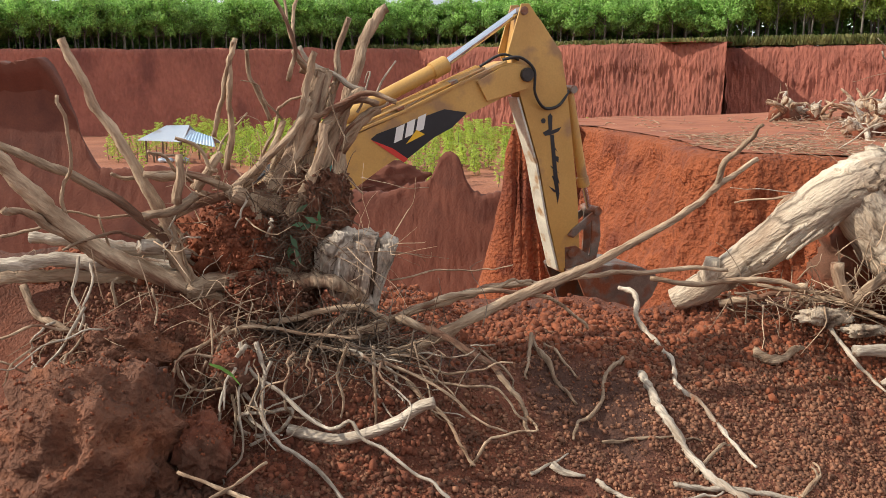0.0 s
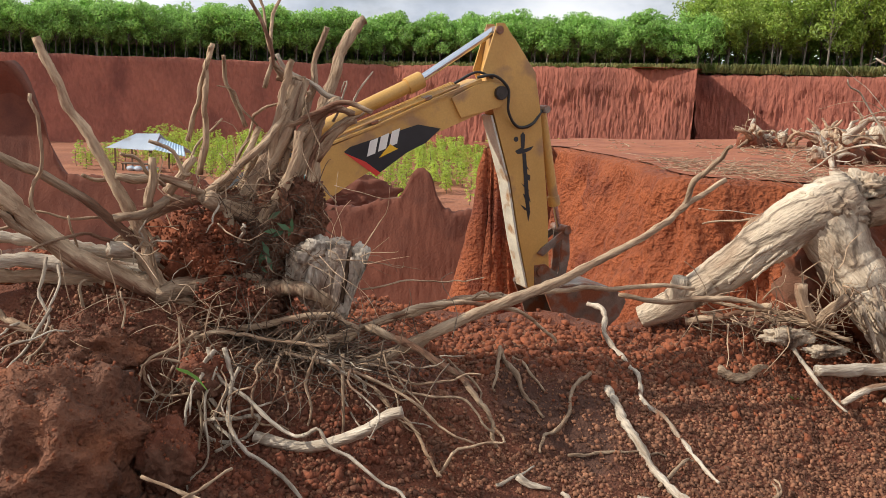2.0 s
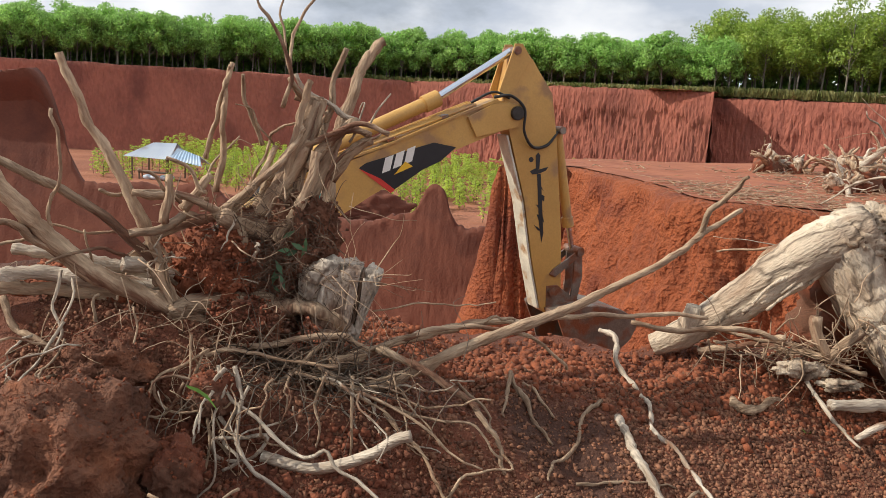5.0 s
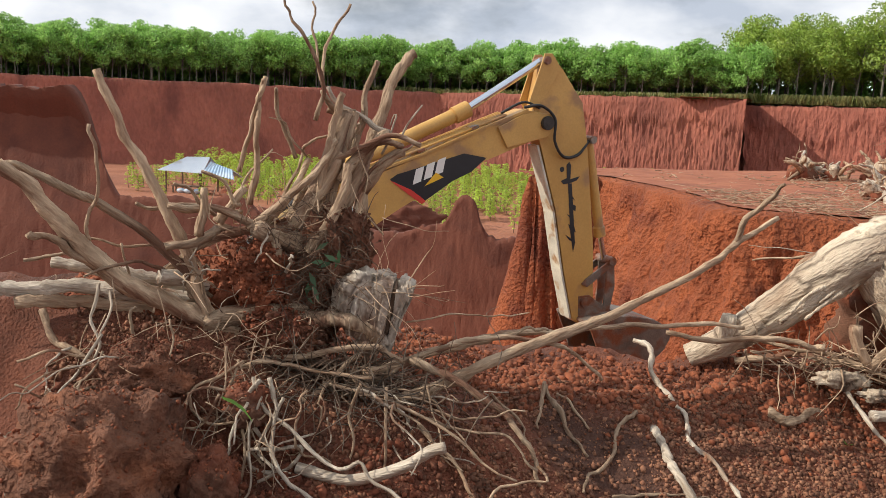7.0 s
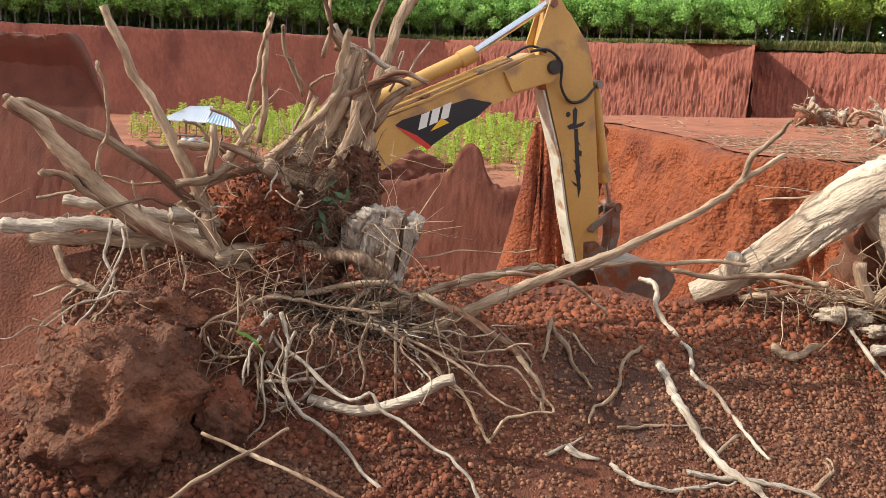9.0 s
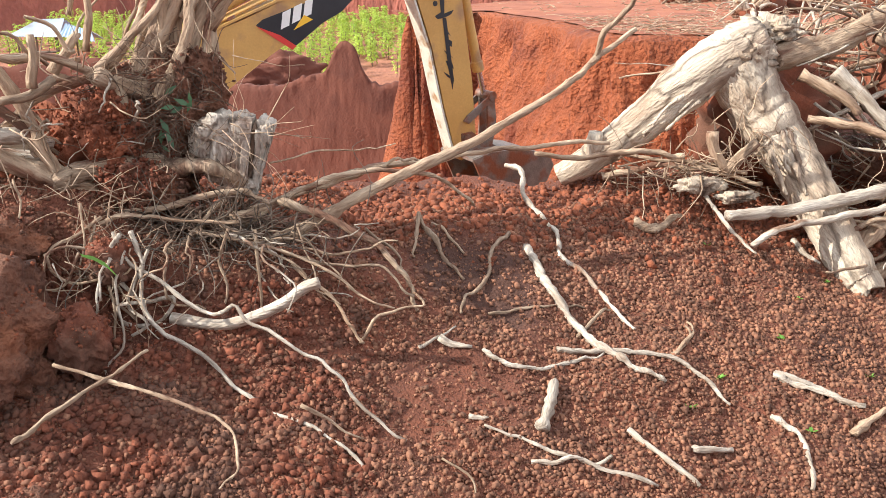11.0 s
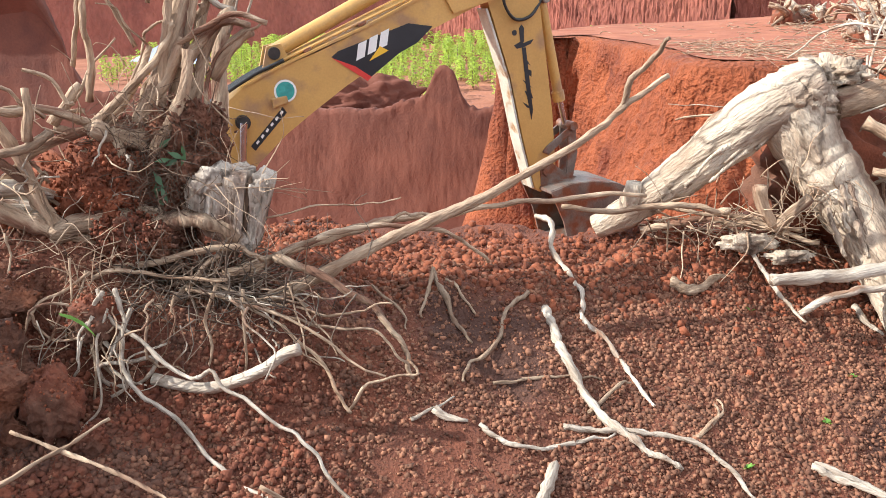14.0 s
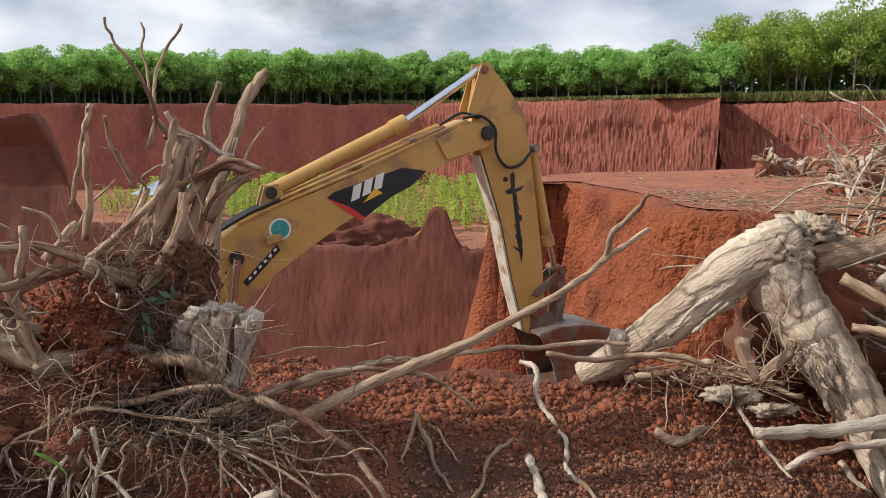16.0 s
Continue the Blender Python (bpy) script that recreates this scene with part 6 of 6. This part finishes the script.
def leaf_spray(at, seed):
    rng = np.random.RandomState(seed)
    owner = thing("leaf_spray", at, "small dark green leaves caught in the stump", "leaves")
    for k in range(6):
        d = rng.normal(size=3) * 0.05
        a = rng.normal(size=3)
        a /= np.linalg.norm(a)
        b = np.cross(a, (0.3, -1, 0.2))
        v = [d - a * 0.05, d + b * 0.016, d + a * 0.05, d - b * 0.016]
        mesh_object("leaf", v, [(0, 1, 2, 3)], LEAF_DARK, owner)


leaf_spray((-0.82, 4.90, 0.78), 1)
leaf_spray((-0.88, 4.90, 0.62), 2)


# ---- the shed in the field ----
def boxed(bm, x0, x1, y0, y1, z0, z1):
    m = Matrix.Translation(((x0 + x1) / 2, (y0 + y1) / 2, (z0 + z1) / 2)) @ Matrix.Diagonal((x1 - x0, y1 - y0, z1 - z0, 1))
    bmesh.ops.create_cube(bm, size=1.0, matrix=m)


def corrugated(corners, n=40, wave=0.02):
    """A roof sheet between four corners (eave a, eave b, ridge b, ridge a), ribbed down its slope."""
    a, b, c, d = [Vector(p) for p in corners]
    nrm = (b - a).cross(d - a).normalized()
    verts, faces = [], []
    for i in range(2):
        for k in range(n + 1):
            f = k / n
            low, high = a.lerp(b, f), d.lerp(c, f)
            for p in (low, high):
                verts.append(p + nrm * (wave * (1 if k % 2 else -1) + 0.012 * i))
    for i in range(2):
        o = i * 2 * (n + 1)
        faces += [(o + 2 * k, o + 2 * k + 2, o + 2 * k + 3, o + 2 * k + 1) for k in range(n)]
    return verts, faces


def make_shed():
    shed = thing("field_shed", (-20.6, 66.3, -5.0), "open field shed with a bluish metal roof on wooden posts", "shed")
    for x, y, h in ((-2.4, -1.2, 1.75), (0.35, -1.35, 1.65), (-2.0, 1.4, 1.75), (0.9, 1.3, 1.7), (2.55, -1.2, 1.05), (2.7, 1.0, 1.1), (-0.6, 1.35, 1.75)):
        bm = bmesh.new()
        boxed(bm, x - 0.055, x + 0.055, y - 0.055, y + 0.055, -0.1, h)
        part("post", bm, POST, shed)
    v, f = corrugated([(-2.95, -1.75, 1.72), (0.62, -1.85, 1.62), (0.55, 0.3, 2.78), (-1.30, 0.3, 2.72)], 34)
    mesh_object("roof_sheet", v, f, SHEET, shed, "bluish white corrugated roof sheet", smooth=False)
    v, f = corrugated([(1.0, 1.9, 1.75), (-1.9, 1.9, 1.75), (-1.30, 0.3, 2.72), (0.55, 0.3, 2.78)], 34)
    mesh_object("roof_sheet", v, f, SHEET, shed, smooth=False)
    v, f = corrugated([(0.60, -1.80, 1.70), (2.95, -1.45, 1.22), (2.35, 0.2, 1.85), (0.55, 0.2, 2.45)], 20, 0.03)
    mesh_object("awning", v, f, TARP, shed, "blue and white tarpaulin awning", smooth=False)
    v, f = corrugated([(2.95, 1.3, 1.2), (0.7, 1.6, 1.6), (0.55, 0.2, 2.45), (2.35, 0.2, 1.85)], 20, 0.03)
    mesh_object("awning", v, f, TARP, shed, smooth=False)
    for a, b in (((-2.4, -1.25, 1.72), (0.4, -1.4, 1.64)), ((-1.35, 0.3, 2.66), (0.6, 0.3, 2.72)), ((-2.4, -1.2, 1.70), (-2.0, 1.4, 1.72))):
        tube("beam", [a, [(p + q) / 2 for p, q in zip(a, b)], b], 0.05, 0.05, POST, shed, sides=6)
    table = thing("shed_bench", (-21.6, 65.8, -5.0), "low wooden bench platform with clutter under the shed", "bench")
    bm = bmesh.new()
    boxed(bm, -1.1, 1.2, -0.4, 0.5, 0.45, 0.53)
    part("bench_top", bm, POST, table)
    for x in (-1.0, 1.1):
        for y in (-0.3, 0.4):
            bm = bmesh.new()
            boxed(bm, x - 0.05, x + 0.05, y - 0.05, y + 0.05, -0.02, 0.45)
            part("leg", bm, POST, table)
    for k, (x, y) in enumerate(((-21.9, 65.2), (-21.3, 65.1), (-20.6, 65.2), (-20.2, 65.4))):
        clod("sack", (x, y, -4.82), (0.32, 0.24, 0.2), 60 + k, TARP, "pale full sack on the ground by the shed", "sack", 3, rough=0.15)
    clod("earth_mound", (-17.2, 62.6, -5.0), (0.9, 0.8, 0.95), 71, CLOD, "small mound of red earth by the shed", "earth mound", 4, rough=0.3)


make_shed()


# ---- plants of the field, trees of the rim ----
def leaf_cloud(centres, radius, count, size, rng, droop=0.3):
    """Loose leaves on the outside of some clumps, as four-cornered blades."""
    c = np.repeat(np.array(centres, float), count, axis=0)
    n = len(c)

    def unit(w):
        return w / (np.linalg.norm(w, axis=1)[:, None] + 1e-9)

    d = unit(rng.normal(size=(n, 3)))
    p = c + d * radius * rng.uniform(0.55, 1.1, size=(n, 1)) * np.array((1, 1, 0.8))
    a = unit(rng.normal(size=(n, 3)) + np.array((0, 0, -droop)))
    b = unit(np.cross(a, d + 0.5 * rng.normal(size=(n, 3))))
    s = size * rng.uniform(0.6, 1.3, size=(n, 1))
    v = np.stack([p - a * s, p + b * s * 0.45, p + a * s, p - b * s * 0.45], 1).reshape(-1, 3)
    return v.tolist(), [(4 * k, 4 * k + 1, 4 * k + 2, 4 * k + 3) for k in range(n)]


def cassava(seed):
    rng = np.random.RandomState(seed)
    h = rng.uniform(1.4, 2.1)
    owner = new("cassava_plant")
    tagged(owner, "slender young cassava plant with yellow-green leaves", "plant", "cassava in the field")
    tube("stem", [(0, 0, -0.05), (rng.normal() * 0.05, rng.normal() * 0.05, h * 0.5), (rng.normal() * 0.08, 0, h)], 0.022, 0.012, POST, owner, sides=5, step=0.3)
    v, f = [], []
    tiers = 9
    for t in range(tiers):
        z = h * (0.22 + 0.78 * t / (tiers - 1))
        for k in range(5):
            a = rng.uniform(0, 6.28)
            r = rng.uniform(0.14, 0.34) * (1.15 - 0.6 * t / tiers)
            hub = np.array((math.cos(a) * r, math.sin(a) * r, z + rng.uniform(-0.05, 0.08)))
            for m in range(5):
                b = a + (m - 2) * 0.75 + rng.normal() * 0.15
                d = np.array((math.cos(b), math.sin(b), -0.55 + rng.normal() * 0.2)) * rng.uniform(0.13, 0.21)
                w = np.array((-math.sin(b), math.cos(b), 0)) * 0.04
                o = len(v)
                v += [hub, hub + d * 0.6 + w, hub + d, hub + d * 0.6 - w]
                f.append((o, o + 1, o + 2, o + 3))
    mesh_object("foliage", v, f, LEAF_CASSAVA, owner, smooth=False)
    return owner


def field_plants():
    kinds = [cassava(400 + k) for k in range(5)]
    rng = np.random.RandomState(8)
    used = 0
    far_v, far_f = [], []
    foliage = []
    for o in kinds:
        me = [c for c in o.children if c.name.startswith("foliage")][0].data
        foliage.append(np.array([tuple(v.co) for v in me.vertices]))
    for row in range(36):
        y0 = 50.5 + row * 1.15
        for k in range(64):
            x = -27 + k * 1.0 + rng.normal() * 0.15
            y = y0 - 0.03 * x + rng.normal() * 0.12
            edge = np.interp(x, [-40, -3.4, 29, 40], [92, 102, 89, 87])
            if y > edge or (abs(x + 20.3) < 3.9 and 59 < y < 69) or x > y * 0.36 or x < -y * 0.41 or (y < 57 and x < -6):
                continue
            keep = 0.30 + 0.30 * smooth01(58, 80, y)
            if rng.uniform() > keep or (y < 76 and used >= 300):
                continue
            size = rng.uniform(0.75, 1.2) * (1.15 if y > 76 else 1.0)
            turn = rng.uniform(0, 360)
            if y < 76:
                m = pose(x, y, -5.02, rng.normal() * 3, rng.normal() * 3, turn) @ Matrix.Scale(size, 4)
                if used < len(kinds):
                    kinds[used].matrix_basis = m
                else:
                    copy_thing(kinds[used % len(kinds)], Matrix()).matrix_basis = m
                used += 1
            else:
                p = foliage[k % 5] * size
                c, q = math.cos(turn), math.sin(turn)
                p = np.stack([p[:, 0] * c - p[:, 1] * q + x, p[:, 0] * q + p[:, 1] * c + y, p[:, 2] - 5.02], 1)
                o = len(far_v)
                far_v.extend(p.tolist())
                far_f.extend([(o + i, o + i + 1, o + i + 2, o + i + 3) for i in range(0, len(p), 4)])
    far = mesh_object("cassava_rows", far_v, far_f, LEAF_CASSAVA, smooth=False)
    tagged(far, "distant rows of yellow-green cassava before the cliff", "plants", kind="stuff")


field_plants()


def tree(seed, height, crown, label, material, slim=1.0):
    rng = np.random.RandomState(seed)
    owner = new("rim_tree")
    tagged(owner, label, "tree", "trees on the cliff rim")
    lean = rng.normal(size=2) * 0.04 * height
    tube("trunk", [(0, 0, -0.3), (lean[0] * 0.4, lean[1] * 0.4, height * 0.35), (lean[0], lean[1], height * 0.8)], 0.085 * slim, 0.03, TREE_BARK, owner, sides=6, step=0.5)
    tops = []
    heap = Heap()
    for k in range(18):
        a, u = rng.uniform(0, 6.28), rng.uniform(0.20, 0.62)
        p = np.array((lean[0] * u, lean[1] * u, height * u))
        r = crown * rng.uniform(0.35, 1.0)
        q = np.array((math.cos(a) * r, math.sin(a) * r, height * min(0.97, u + rng.uniform(0.12, 0.40))))
        heap.add(*tube_data([p, (p + q) / 2 + (0, 0, -0.1), q], 0.035, 0.012, 4, 0.03, 0.1, seed * 50 + k, 0.5))
        tops.append(q)
    heap.make("branchwork", TREE_BARK, owner)
    tops.append(np.array((lean[0], lean[1], height * 0.93)))
    v, f = leaf_cloud(tops, crown * 0.48, 170, 0.17, rng)
    mesh_object("crown", v, f, material, owner, smooth=False)
    return owner


def rim_trees():
    low = [tree(500 + k, 5.2 + 0.3 * k, 1.75, "young rubber tree in dense leaf on the cliff rim", LEAF_RUBBER) for k in range(4)]
    high = [tree(520 + k, 8.6 + 0.8 * k, 2.3, "taller pale-trunked tree with light green crown", LEAF_YOUNG, 1.5) for k in range(3)]
    rng = np.random.RandomState(9)
    n_low, n_high = 0, 0

    def put(kinds, count, m):
        if count < len(kinds):
            kinds[count].matrix_basis = m
        else:
            copy_thing(kinds[count % len(kinds)], Matrix()).matrix_basis = m

    for row in range(4):
        for k in range(68):
            x = -66 + 1.8 * k + rng.normal() * 0.3
            edge = np.interp(x, [-110, -75, -40, -3.4, 29, 52, 70], [70, 84, 96, 107, 96, 88.5, 80])
            y = edge + 3.4 + 2.2 * row + rng.normal() * 0.4
            z = np.interp(x, [-75, -3.4, 29, 70], [4.0, 4.8, 5.1, 5.2])
            if x < 33:
                put(low, n_low, pose(x, y, z, 0, 0, rng.uniform(0, 360)) @ Matrix.Scale(rng.uniform(0.9, 1.12), 4))
                n_low += 1
            elif rng.uniform() < 0.85:
                put(high, n_high, pose(x, y, z, 0, 0, rng.uniform(0, 360)) @ Matrix.Scale(rng.uniform(0.75, 1.15), 4))
                n_high += 1


rim_trees()


def far_woods():
    """The plantation behind the front rows: stems and leaves too many to count."""
    rng = np.random.RandomState(31)
    centres = []
    for _ in range(4200):
        x = rng.uniform(-72, 66)
        edge = np.interp(x, [-110, -75, -40, -3.4, 29, 52, 70], [70, 84, 96, 107, 96, 88.5, 80])
        tall = 4.6 if x < 32 else 8.0
        z = np.interp(x, [-75, -3.4, 29, 70], [4.0, 4.8, 5.1, 5.2])
        centres.append((x, edge + rng.uniform(9.0, 16.0), z + tall * rng.uniform() ** 1.25))
    v, f = leaf_cloud(centres, 0.9, 24, 0.40, rng)
    ob = mesh_object("far_woods", v, f, LEAF_RUBBER, smooth=False)
    tagged(ob, "dense dark green plantation behind the rim trees", "woods", kind="stuff")


far_woods()


def rim_grass():
    """Grass, weeds and low scrub along the rim of the far cliff."""
    rng = np.random.RandomState(12)
    v, f = [], []
    for _ in range(15000):
        x = rng.uniform(-12, 62)
        if rng.uniform() > (0.35 if x < 8 else 1.0):
            continue
        edge = np.interp(x, [-3.4, 29, 30, 52, 70], [107, 92, 98, 87.5, 79])
        y = edge + abs(rng.normal()) * 1.4 - 0.1
        h = rng.uniform(0.2, 0.75) * (1.0 if x < 30 else 1.5)
        a = rng.uniform(0, 6.28)
        z = np.interp(x, [-3.4, 29, 70], [4.75, 5.1, 5.1])
        w = np.array((math.cos(a), math.sin(a), 0)) * rng.uniform(0.06, 0.16)
        p = np.array((x, y, z - 0.1))
        t = p + np.array((rng.normal() * 0.25, rng.normal() * 0.25 - 0.05, h))
        o = len(v)
        v += [p - w, p + w, t + w * 0.5, t - w * 0.3]
        f.append((o, o + 1, o + 2, o + 3))
    ob = mesh_object("rim_grass", v, f, GRASS, smooth=False)
    return tagged(ob, "rough grass and weeds along the cliff rim", "grass", kind="stuff")


rim_grass()
